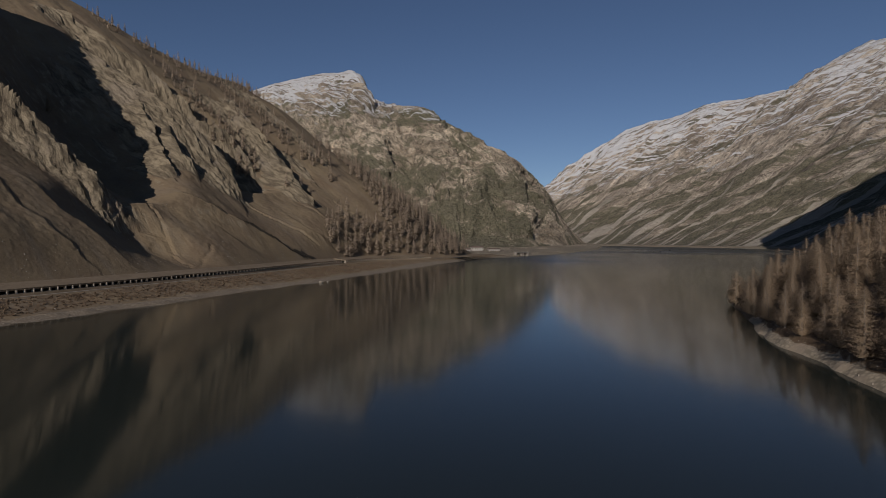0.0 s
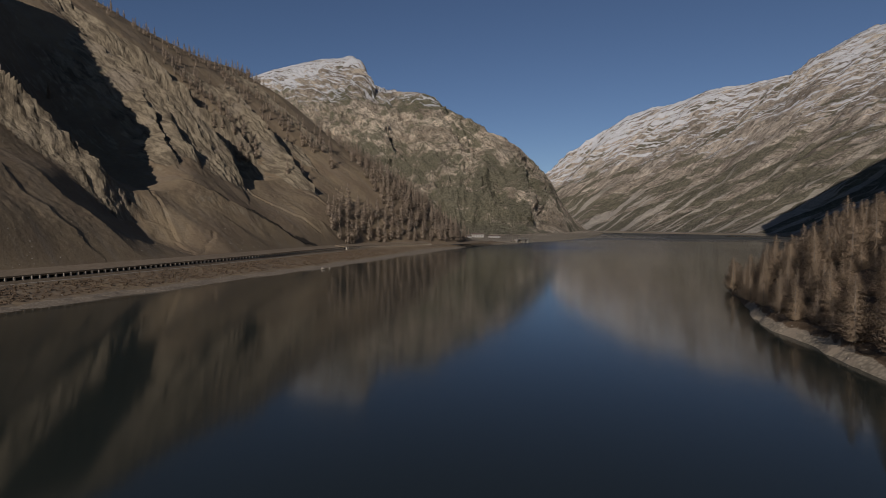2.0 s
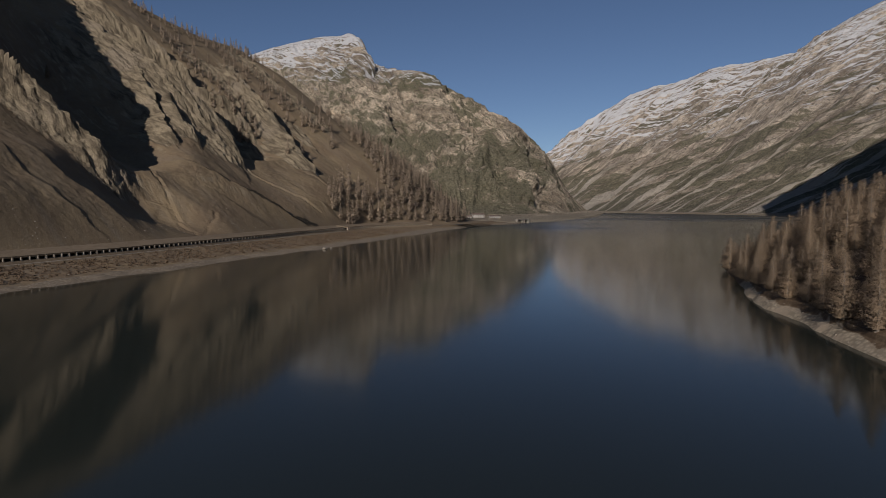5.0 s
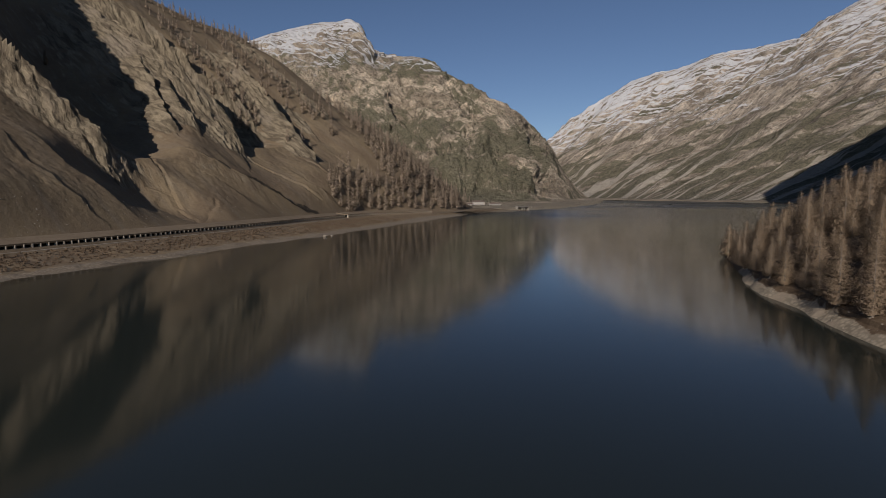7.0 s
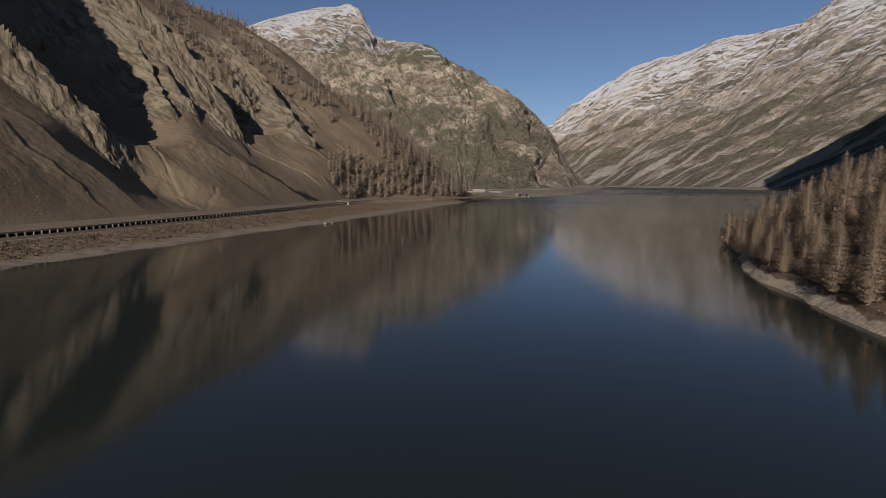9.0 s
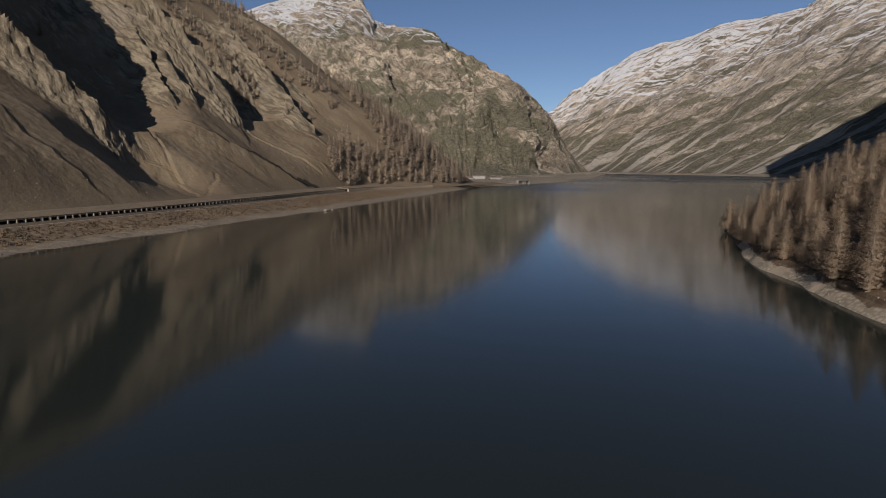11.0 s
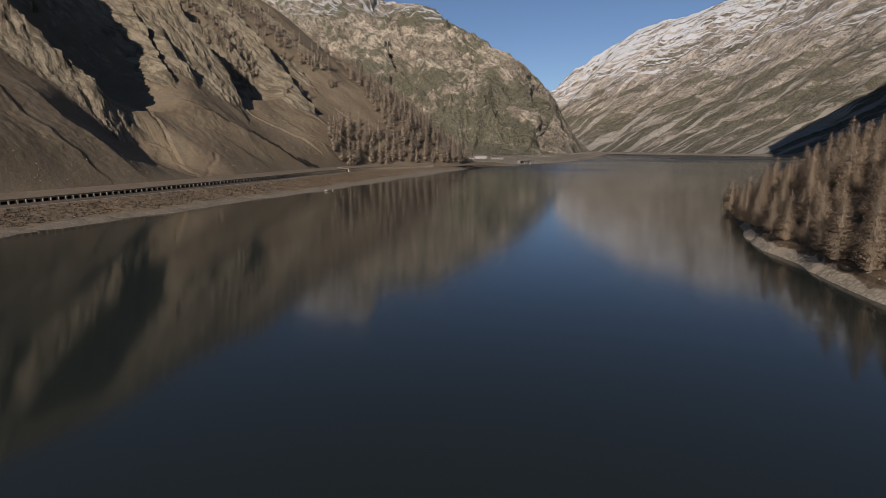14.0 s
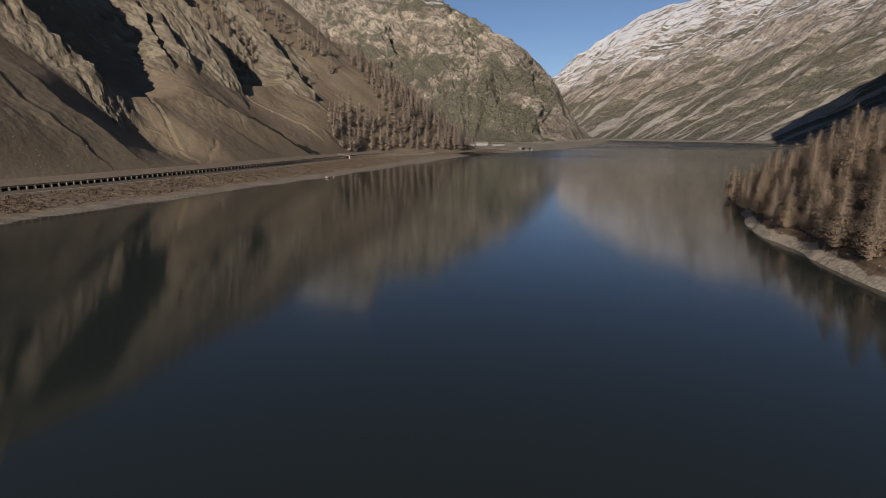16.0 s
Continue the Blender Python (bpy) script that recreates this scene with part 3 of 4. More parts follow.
# ---------------------------------------------------------------- far mountains
def ridge_mountain(name, shore, foot, crest, nu, ups, mat, label, seed, amp, profile, veg, bank_top, terraces=0.0, crest_noise=5.0, flute=0.28, pitch=0.0042, bed=46.0, start=(0.25, 0.6)):
    """A mountain between its shore, foot and crest lines, with gullies down its fall line."""
    u = knot_steps(foot, nu)
    S, F, R = spline(shore, u), spline(foot, u), spline(crest, u)
    v = np.concatenate([[-1.3, -1.1], np.linspace(-1, -0.9, 9)[:-1], np.linspace(-0.9, 0, 20)[:-1], np.linspace(0, 1, ups)[:-1], np.linspace(1, 1.5, 30)])
    nv = len(v)
    P = np.zeros((nu, nv, 3))
    b = np.clip(v + 1, -0.3, 1)[None, :, None]
    w = np.clip(v, 0, 2)
    P[..., :2] = S[:, None, :2] + (F[:, None, :2] - S[:, None, :2]) * b + (R[:, None, :2] - F[:, None, :2]) * w[None, :, None]
    bank = np.interp(v, [-1.3, -1, -0.97], [-14, -0.4, 0.42 * bank_top])
    low = np.where(v < -0.97, bank, np.interp(v, [-1, -0.97, -0.6, 0], [-0.4, 0.42 * bank_top, 0.8 * bank_top, bank_top]))[None, :] * np.ones((nu, 1))
    climb = np.interp(w, [p[0] for p in profile] + [1.0, 1.5], [p[1] for p in profile] + [1.0, 0.55])
    P[..., 2] = np.where(v[None] <= 0, low, bank_top + (R[:, None, 2] - bank_top) * climb[None])
    span = np.linalg.norm(R[:, :2] - F[:, :2], axis=1)
    arc = np.concatenate([[0], np.cumsum(np.linalg.norm(np.diff(0.5 * (R[:, :2] + F[:, :2]), axis=0), axis=1))])
    s = arc[:, None] + 0 * v[None]
    d = span[:, None] * v[None]
    n = grid_normals(P)
    size = (np.clip((R[:, 2] - 8) / 500, 0.05, 1) * np.clip(span / 700, 0.1, 1))[:, None]
    on = smooth(0.0, 0.12, v)[None] * (1 - 0.93 * smooth(0.85, 1.0, w))[None] * size
    wx = s + fbm(s * 0.003, d * 0.003, 4, seed + 1) * 90
    big = ridged(wx * pitch, d * pitch * flute, 3, seed + 2) * 1.0
    mid = ridged(wx * 0.013, d * 0.013 * flute, 5, seed + 5, 0.5) * 0.3
    fine = fbm(s * 0.04, d * 0.02, 5, seed + 9, 0.55) * 0.13
    disp = on * amp * (big + mid + fine)
    if terraces:
        lev = P[..., 2] + fbm(s * 0.004, d * 0.004, 4, seed + 15) * 60 - s * 0.08
        saw = (lev / bed) % 1.0
        saw2 = (lev / bed * 2.7 + 0.3) % 1.0
        disp = disp + on * terraces * smooth(*start, w)[None] * (smooth(0, 0.8, saw) * (1 - smooth(0.8, 1, saw)) * 1.0 + smooth(0, 0.8, saw2) * (1 - smooth(0.8, 1, saw2)) * 0.4)
    P += n * disp[..., None]
    jag = smooth(0.8, 1.0, w)[None] * (1 - smooth(1.0, 1.2, w))[None] * size
    P[..., 2] += jag * crest_noise * (fbm(s * 0.012, s * 0 + seed, 5, seed + 20, 0.6) * 2.0)
    me = raw_mesh(name, P.reshape(-1, 3), grid_faces(nu, nv), mat, False)
    add_attr(me, "sd", np.stack([s, d, np.clip(v, 0, 1)[None] + 0 * s], -1), "FLOAT_VECTOR")
    add_attr(me, "shore", (1 - smooth(-0.75, -0.35, v))[None] + 0 * s)
    add_attr(me, "veg", veg(P[..., 0], P[..., 2], v[None] + 0 * s) - 0.6 * (v < 0.0)[None])
    ob = tagged(new(name, me), label, "mountain", kind="structure")
    return ob, P, v


left_ob, LP, LS, LD, LV, LH = left_mountain()

MID_SHORE = [(-500, 1500), (-250, 1300), (-171, 1200), (-75, 1080), (-12, 1000), (33, 970), (67, 999), (130, 1050), (190, 1130), (225, 1180), (248, 1216), (300, 1300),
             (367, 1433), (405, 1513), (490, 1720), (575, 1980), (670, 2270)]
MID_FOOT = [(-800, 2000), (-500, 1750), (-391, 1638), (-261, 1504), (-174, 1415), (-113, 1365), (-66, 1353), (20, 1330), (80, 1340), (140, 1370), (170, 1394), (240, 1450),
            (320, 1590), (365, 1673), (450, 1880), (530, 2130), (605, 2330)]
MID_CREST = [(-1900, 3350, 700), (-1112, 3200, 909), (-937, 3171, 950), (-730, 3135, 981), (-595, 3112, 985), (-498, 3071, 977), (-417, 2993, 834), (-279, 2850, 737),
             (-109, 2678, 683), (-38, 2600, 616), (42, 2525, 562), (211, 2350, 426), (304, 2317, 375), (355, 2302, 329), (441, 2332, 241), (534, 2364, 103), (637, 2398, 9)]
mid_ob, MP, MV = ridge_mountain("mountain_north", MID_SHORE, MID_FOOT, MID_CREST, 460, 380, M_MID,
                                "rocky mountain with dark pine scrub and a snowy summit", 100, 40,
                                [(0, 0), (0.1, 0.05), (0.35, 0.34), (0.6, 0.62)],
                                lambda x, z, v: 0.02 + 0.34 * smooth(360, 150, z) * smooth(330, 120, x) - 0.2 * smooth(250, 330, z) * smooth(520, 430, z) + 0.26 * smooth(470, 540, z) * smooth(660, 600, z) * smooth(-330, -180, x) - 0.34 * smooth(600, 700, z) - 0.1 * smooth(180, 330, x) * smooth(60, 140, z),
                                13.0, 9.0, 1.0, 0.7, 0.0056, 80.0, (0.05, 0.2))

RIGHT_FOOT = [(100, 4500), (200, 4300), (261, 4160), (330, 4000), (386, 3860), (442, 3720), (484, 3596), (532, 3448), (580, 3300), (618, 3175), (670, 3000), (713, 2871),
              (729, 2827), (760, 2750), (786, 2677), (820, 2580), (839, 2519), (900, 2330), (1000, 2070), (1075, 1880), (1180, 1650), (1350, 1300)]
RIGHT_SHORE = [(x - 34, y - 8) for x, y in RIGHT_FOOT]
RIGHT_CREST = [(690, 4650, 330), (851, 4500, 460), (983, 4360, 564), (1121, 4200, 676), (1239, 4083, 756), (1347, 3967, 826), (1471, 3859, 861), (1616, 3730, 875),
               (1747, 3600, 921), (1878, 3496, 924), (2043, 3350, 936), (2194, 3264, 957), (2231, 3236, 1006), (2275, 3190, 1068), (2329, 3130, 1103), (2395, 3050, 1139),
               (2427, 2980, 1130), (2650, 2700, 1180), (2850, 2350, 1150), (3000, 1900, 1080), (3050, 1500, 1000), (3050, 1000, 950)]
right_ob, RP, RV = ridge_mountain("mountain_east", RIGHT_SHORE, RIGHT_FOOT, RIGHT_CREST, 600, 350, M_RIGHT,
                                  "long grey mountain ridge banded with fresh snow above scree", 200, 40,
                                  [(0, 0), (0.12, 0.085), (0.4, 0.37), (0.7, 0.69)],
                                  lambda x, z, v: 0.2 - 0.58 * smooth(0.14, 0.5, v), 8.0, 9.0, 5.0)

# ---------------------------------------------------------------- wooded hill on the near shore
H_SHORE = [(130, -300), (112, -80), (100, 40), (102, 124), (108, 152), (115, 193), (130, 228), (171, 319), (210, 350), (300, 420), (450, 540), (570, 650)]
H_CREST = [(430, -350, 150), (430, -100, 150), (430, 20, 165), (440, 130, 170), (445, 190, 178), (450, 260, 172), (455, 330, 148), (470, 420, 122), (510, 470, 116), (580, 530, 150),
           (640, 590, 280), (690, 630, 470)]
H_HIGH = [(1600, -900, 700), (1600, -500, 740), (1650, -200, 760), (1700, 0, 770), (1750, 150, 790), (1750, 300, 820), (1750, 500, 860), (1640, 800, 985), (1430, 785, 900), (1240, 765, 820),
          (960, 715, 700), (735, 665, 600)]


def wooded_hill():
    nu = 420
    u = knot_steps(H_SHORE, nu)
    S, C, T = spline(H_SHORE, u), spline(H_CREST, u), spline(H_HIGH, u)
    S += np.stack([fbm(u * 2.1, u * 0 + 5.3, 2, 72) * 2.2, fbm(u * 2.7, u * 0 + 2.3, 2, 74) * 2.2], 1)
    v = np.concatenate([np.linspace(-0.06, 0, 8)[:-1], np.linspace(0, 0.06, 40)[:-1], np.linspace(0.06, 1, 150)[:-1], np.linspace(1, 2, 60)])
    P = np.zeros((nu, len(v), 3))
    a = np.clip(v, -1, 1)[None, :, None]
    b = np.clip(v - 1, 0, 1)[None, :, None]
    P[..., :2] = S[:, None] + (C[:, None, :2] - S[:, None]) * a + (T[:, None, :2] - C[:, None, :2]) * b
    climb = np.interp(np.clip(v, -1, 1), [-0.06, 0, 0.007, 0.013, 0.2, 1], [-12, -0.3, 1.7, 2.9, 18, 100]) / 100
    P[..., 2] = np.where(v[None] < 0.013, climb[None] * 100, climb[None] * C[:, None, 2] * 0.8) + (T[:, None, 2] - C[:, None, 2] * 0.8) * np.clip(v - 1, 0, 1)[None]
    x, y = P[..., 0], P[..., 1]
    P[..., 2] += smooth(0.02, 0.12, v)[None] * (fbm(x * 0.015, y * 0.015, 5, 81) * 7 + fbm(x * 0.1, y * 0.1, 4, 83) * 1.0)
    P[..., 2] += smooth(0, 0.02, v)[None] * fbm(x * 0.4, y * 0.4, 3, 85) * 0.22
    me = raw_mesh("wooded_hillside", P.reshape(-1, 3), grid_faces(nu, len(v)), M_HILL)
    bare = 1 - smooth(0.006, 0.016, v[None] + 0.006 * fbm(u * 9, u * 0 + 1.7, 3, 76)[:, None])
    # past the corner gravel gives way to dark floor, standing for tree shade
    add_attr(me, "shore", bare * (1 - 0.95 * smooth(230, 242, y)))
    ob = tagged(new("wooded_hillside", me), "hillside of larch forest above a pale gravel beach", "hillside", kind="structure")
    return ob, P, v, u


hill_ob, HP, HV, HU = wooded_hill()


# ---------------------------------------------------------------- road, track and avalanche gallery
def road_line(step, y_from, y_to):
    """Stations along the road: place, direction and the way to the lake, at even steps."""
    u = np.linspace(0, len(L_ROAD) - 1.001, 4000)
    p = spline(L_ROAD, u)
    length = np.concatenate([[0], np.cumsum(np.linalg.norm(np.diff(p, axis=0), axis=1))])
    a, b = np.interp([y_from, y_to], p[:3200, 1], length[:3200])
    at = np.arange(a, b, step)
    q = np.stack([np.interp(at, length, p[:, 0]), np.interp(at, length, p[:, 1])], 1)
    g = np.gradient(q, axis=0)
    g /= np.linalg.norm(g, axis=1, keepdims=True)
    return q, g, np.stack([g[:, 1], -g[:, 0]], 1)


def ribbon(bm, q, side, section):
    """A closed section (offset to the lake, height) swept along the stations."""
    rings = [[bm.verts.new((*(c + n * o), h)) for o, h in section] for c, n in zip(q, side)]
    for r0, r1 in zip(rings, rings[1:]):
        for i in range(len(section)):
            j = (i + 1) % len(section)
            bm.faces.new((r0[i], r0[j], r1[j], r1[i]))
    bm.faces.new(rings[0])
    bm.faces.new(rings[-1][::-1])


def post_mesh():
    bm = bmesh.new()
    box(bm, -0.45, 1.15, -0.34, 0.34, -0.3, 3.4)
    box(bm, -0.5, 0.65, -0.45, 0.45, 3.0, 3.35)
    box(bm, -0.55, 0.55, -0.55, 0.55, -0.4, 0.35)
    me = bpy.data.meshes.new("post")
    bm.to_mesh(me)
    bm.free()
    me.materials.append(M_POST)
    return me


POST = post_mesh()


def gallery(y_from, y_to, floor_z, label):
    q, g, side = road_line(4.3, y_from, y_to)
    root = tagged(new("avalanche_gallery"), label, "road gallery", group="galleries on the lake road")
    root.location = (*q[0], floor_z)
    inv = Matrix.Translation(root.location).inverted()

    def own(ob):
        ob.parent = root
        ob.matrix_parent_inverse = inv
        return ob

    for name, section, mat, note in (
            ("roof", [(0.7, 3.3), (0.7, 4.0), (-8, 4.9), (-15.5, 6.2), (-15.5, 3.3)], M_ROOF, "earth-covered roof slab"),
            ("fascia", [(0.85, 3.0), (0.85, 3.75), (0.703, 3.75), (0.703, 3.0)], M_ROOF, "thin stained concrete roof edge"),
            # the back wall's dark colour carries the shade under the roof
            ("shade_back_wall", [(-8.0, -0.3), (-8.0, 3.295), (-8.6, 3.295), (-8.6, -0.3)], M_WALL_SHADE, "back wall coloured dark for the shade inside"),
            ("parapet", [(2.8, -0.9), (1.0, 1.5), (0.2, 1.65), (0.2, -0.9)], M_ROOF, "low earth-banked parapet")):
        bm = bmesh.new()
        ribbon(bm, q, side, [(o, h + floor_z) for o, h in section])
        bmesh.ops.recalc_face_normals(bm, faces=bm.faces)
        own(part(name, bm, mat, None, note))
    for c, n in zip(q, side):
        ob = own(new("post", POST))
        ob.matrix_basis = Matrix.Translation((*c, floor_z)) @ Matrix.Rotation(math.atan2(n[1], n[0]), 4, "Z")


gallery(190, 640, 6.1, "long concrete avalanche gallery with pale posts along the road")
gallery(648, 792, 6.1, "shorter concrete avalanche gallery with closely set pale posts")


def strip(name, y_from, y_to, inner, outer, z, mat, label):
    q, g, side = road_line(6.0, y_from, y_to)
    bm = bmesh.new()
    ribbon(bm, q, side, [(outer, z), (inner, z), (inner, z - 0.8), (outer, z - 0.8)])
    bmesh.ops.recalc_face_normals(bm, faces=bm.faces)
    tagged(part(name, bm, mat), label, name, kind="structure")


strip("road", 120, 1000, -7.0, 0.0, 6.16, M_ROAD, "grey asphalt lake road running under the galleries")
strip("track", 120, 640, 4.2, 6.6, 6.2, M_TRACK, "pale gravel track beside the lake road")


# ---------------------------------------------------------------- larches
def tufts(rng, centre, size, slim=0.22):
    """Slim sprays of needles about the centres, pointing outward and up."""
    n = len(centre)
    out = centre * np.array([1, 1, 0])
    out = out / (np.linalg.norm(out, axis=1, keepdims=True) + 1e-6)
    a = out * 0.6 + np.array([0, 0, 0.35]) + rng.normal(0, 0.55, (n, 3))
    a /= np.linalg.norm(a, axis=1, keepdims=True)
    b = np.cross(a, rng.normal(0, 1, (n, 3)))
    b /= np.linalg.norm(b, axis=1, keepdims=True) + 1e-9
    s = size[:, None]
    v = np.stack([centre + a * s * 1.3, centre - a * s * 0.8 + b * s * slim * 1.6, centre - a * s * 0.7 - b * s * slim * 1.6], 1)
    back = (np.cross(v[:, 1] - v[:, 0], v[:, 2] - v[:, 0]) * (out + np.array([0, 0, 0.3]))).sum(1) < 0
    v[back] = v[back][:, ::-1]
    shade = out + np.array([0, 0, 0.35]) + rng.normal(0, 0.28, (n, 3))
    shade /= np.linalg.norm(shade, axis=1, keepdims=True)
    return v.reshape(-1, 3), np.repeat(shade, 3, axis=0)


def crown_mesh(name, v, shade, mat):
    """Needle sprays, shaded as one soft body by their outward normals."""
    me = raw_mesh(name, v, np.arange(len(v)).reshape(-1, 3), mat, True)
    me.normals_split_custom_set_from_vertices(shade.astype(np.float32))
    return me


def larch_points(rng, high, spread, branches, per, bare):
    """Centres and sizes of the needle tufts of one larch."""
    h = bare + (1 - bare) * rng.uniform(0, 1, branches) ** 1.15
    h = np.sort(h)
    reach = spread * np.minimum((1.02 - h) ** 0.62 * 1.12, (h - bare * 0.75) * 4 + 0.4) * rng.uniform(0.68, 1.12, branches)
    az = rng.uniform(0, 2 * math.pi, branches)
    t = rng.uniform(0.1, 1, (branches, per)) ** 0.75
    r = reach[:, None] * t
    z = h[:, None] * high + r * 0.05 - np.sin(t * 2.2) * reach[:, None] * 0.1 + rng.normal(0, 0.3, (branches, per))
    a = az[:, None] + rng.normal(0, 0.16, (branches, per)) * (0.5 + t)
    c = np.stack([np.cos(a) * r, np.sin(a) * r, z], -1).reshape(-1, 3)
    size = (rng.uniform(0.22, 0.5, branches * per) * (high / 20) * (1.1 - 0.75 * np.repeat(h, per)))
    return c, size, h, reach, az


def larch(seed, high, spread, branches=480, per=13, bare=0.07, lean=0.0, fine=0.84):
    """A larch as a thing: trunk with limbs, and a crown of needle tufts."""
    rng = np.random.RandomState(seed)
    c, size, h, reach, az = larch_points(rng, high, spread, branches, per, bare)
    root = new("larch_tree")
    crown = new("crown", crown_mesh("crown", *tufts(rng, c, size * fine), M_LARCH))
    crown.parent = root
    bm = bmesh.new()
    rings = []
    for i in range(7):
        t = i / 6
        rad = (0.011 * high) * (1 - t) ** 0.9 + 0.015 + (0.006 * high * (1 - t * 8) if t < 0.12 else 0)
        off = lean * t * t
        rings.append([bm.verts.new((math.cos(k * math.pi / 3.5) * rad + off, math.sin(k * math.pi / 3.5) * rad, t * high - (0.6 if i == 0 else 0))) for k in range(7)])
    for r0, r1 in zip(rings, rings[1:]):
        for k in range(7):
            bm.faces.new((r0[k], r0[(k + 1) % 7], r1[(k + 1) % 7], r1[k]))
    for i in range(0, branches, 8):
        z0, n = h[i] * high, Vector((math.cos(az[i]), math.sin(az[i]), 0))
        w = Vector((-n.y, n.x, 0)) * 0.05
        a, b = Vector((0, 0, z0)), n * reach[i] * 0.9 + Vector((0, 0, z0 - 0.1 * reach[i]))
        vs = [bm.verts.new(p) for p in (a + w, a - w, a + Vector((0, 0, 0.1)), b)]
        for f in ((0, 1, 3), (1, 2, 3), (2, 0, 3)):
            bm.faces.new([vs[k] for k in f])
    part("trunk", bm, M_BARK, root)
    return root


def pick(P, weight, gap, count, rng, tries=40000):
    """Places on a terrain grid, at least gap apart, likelier where the weight is high."""
    flat = P.reshape(-1, 3)
    w = np.clip(weight, 0, None).ravel()
    order = rng.choice(len(flat), size=min(tries, int((w > 0).sum())), replace=False, p=w / w.sum())
    cells, out = {}, []
    for i in order:
        p = flat[i]
        key = (int(p[0] // gap), int(p[1] // gap))
        near = [o for a in (-1, 0, 1) for b in (-1, 0, 1) for o in cells.get((key[0] + a, key[1] + b), ())]
        if all((o[0] - p[0]) ** 2 + (o[1] - p[1]) ** 2 > gap * gap for o in near):
            cells.setdefault(key, []).append(p)
            out.append(p)
            if len(out) >= count:
                break
    return np.array(out)


def cell_area(P):
    return np.linalg.norm(np.cross(np.gradient(P, axis=0), np.gradient(P, axis=1)), axis=2)


def woods(name, places, highs, mat, label, seed, branches=30, per=8, slim=(0.12, 0.17), swell=2.0):
    """Far trees, uncounted, as one mesh."""
    rng = np.random.RandomState(seed)
    vs, ns = [], []
    for p, h in zip(places, highs):
        c, size, *_ = larch_points(rng, h, h * rng.uniform(*slim), branches, per, 0.08)
        v, shade = tufts(rng, c, size * swell, 0.5)
        k = np.array([[0.012 * h, 0, -0.5], [-0.006 * h, 0.01 * h, -0.5], [-0.006 * h, -0.01 * h, -0.5], [0, 0, h * 0.9]])[[0, 1, 3, 1, 2, 3, 2, 0, 3]]
        vs += [v + p, k + p]
        ns += [shade, np.repeat([[0.7, 0.7, 0], [-1, 0, 0], [0.7, -0.7, 0]], 3, axis=0)]
    me = crown_mesh(name, np.concatenate(vs), np.concatenate(ns), mat)
    return tagged(new(name, me), label, "trees", kind="stuff")


rng = np.random.RandomState(21)
hx, hy = HP[..., 0], HP[..., 1]
cove = smooth(222, 234, hy) * (1 - smooth(318, 330, hy))
hw = cell_area(HP) * (HV[None] > 0.014 - 0.01 * cove) * (1 + 2.5 * cove * (HV < 0.12)[None]) * (HV < 0.95)[None] * (hy > 95) * (hx < hy * 1.0 + 10) * (hy < 480)
hw = hw * (0.5 + smooth(-0.35, 0.2, fbm(hx * 0.03, hy * 0.03, 3, 91)))
spots = pick(HP, hw, 8.0, 1000, rng)
spots = spots[np.argsort(spots[:, 1] + 0.35 * spots[:, 0])]
SHAPES = [(24, 5.6, 0.3), (22, 5.2, -0.2), (20, 5.4, 0.5), (18, 4.6, 0.0), (25, 5.2, 0.2), (15, 4.6, -0.4), (21, 4.8, 0.4)]
NOTES = ["tall tan larch with feathery autumn crown on the hillside", "slender brown larch among the hillside trees", "broad russet larch with drooping branches above the beach",
         "narrow greyish-brown larch on the wooded hillside", "tallest straight larch with thinning tan needles", "short young larch with a bushy brown crown", "slim larch with a bare lower trunk"]
KINDS = [larch(300 + i, h, r, lean=l) for i, (h, r, l) in enumerate(SHAPES)]
LIGHT_KINDS = [larch(320 + i, h, r, 240, 9, 0.07, l, 1.15) for i, (h, r, l) in enumerate(SHAPES)]
for k, note in zip(KINDS + LIGHT_KINDS, NOTES + NOTES):
    tagged(k, note, "tree", group="larches on the hillside")
near_count = min(290, len(spots))
for start, stop, kinds in ((0, 120, KINDS), (120, near_count, LIGHT_KINDS)):
    for i in range(start, stop):
        p, n = spots[i], i - start
        f = rng.uniform(0.52, 0.98) * (0.85 + 0.15 * float(smooth(4, 26, p[2])))
        wide = f * rng.uniform(1.2, 1.55)
        m = Matrix.Translation(p - np.array([0, 0, 0.15])) @ Matrix.Rotation(rng.uniform(0, 6.28), 4, "Z")
        if n < len(kinds):
            o = kinds[n]
            o.matrix_basis = m
        else:
            o = copy_thing(kinds[rng.randint(len(kinds))], m)
        o.scale = (wide, wide, f)
if len(spots) > near_count:
    woods("larch_woods", spots[near_count:], rng.uniform(12, 21, max(0, len(spots) - near_count)), M_LARCH, "brown larch wood covering the upper hillside", 5, 80, 9, (0.17, 0.24), 1.6)

# trees of the far shore: a grove above the road and lines along the spur
lw = cell_area(LP)
wz = np.clip(LV - 1, 0, 2)[None]
LZ = LP[..., 2]
patchy = smooth(-0.25, 0.12, fbm(LS * 0.035, LD * 0.05, 3, 93))
grove = smooth(570, 610, LS) * (1 - smooth(700, 740, LS)) * smooth(8, 11, LZ) * (1 - smooth(30, 62, LZ + 14 * fbm(LS * 0.03, LD * 0.03, 3, 94))) * patchy * (wz > 0.03)
flank = smooth(-6, 26, LS - 680 - 0.75 * LD) * (1 - smooth(890, 930, LS)) * smooth(8, 11, LZ) * (0.1 + patchy) * 0.9 * (wz > 0.02)
edge_trees = smooth(0.88, 0.97, wz) * (1 - smooth(1.0, 1.05, wz)) * smooth(560, 680, LS) * (LS < 900) * 0.9
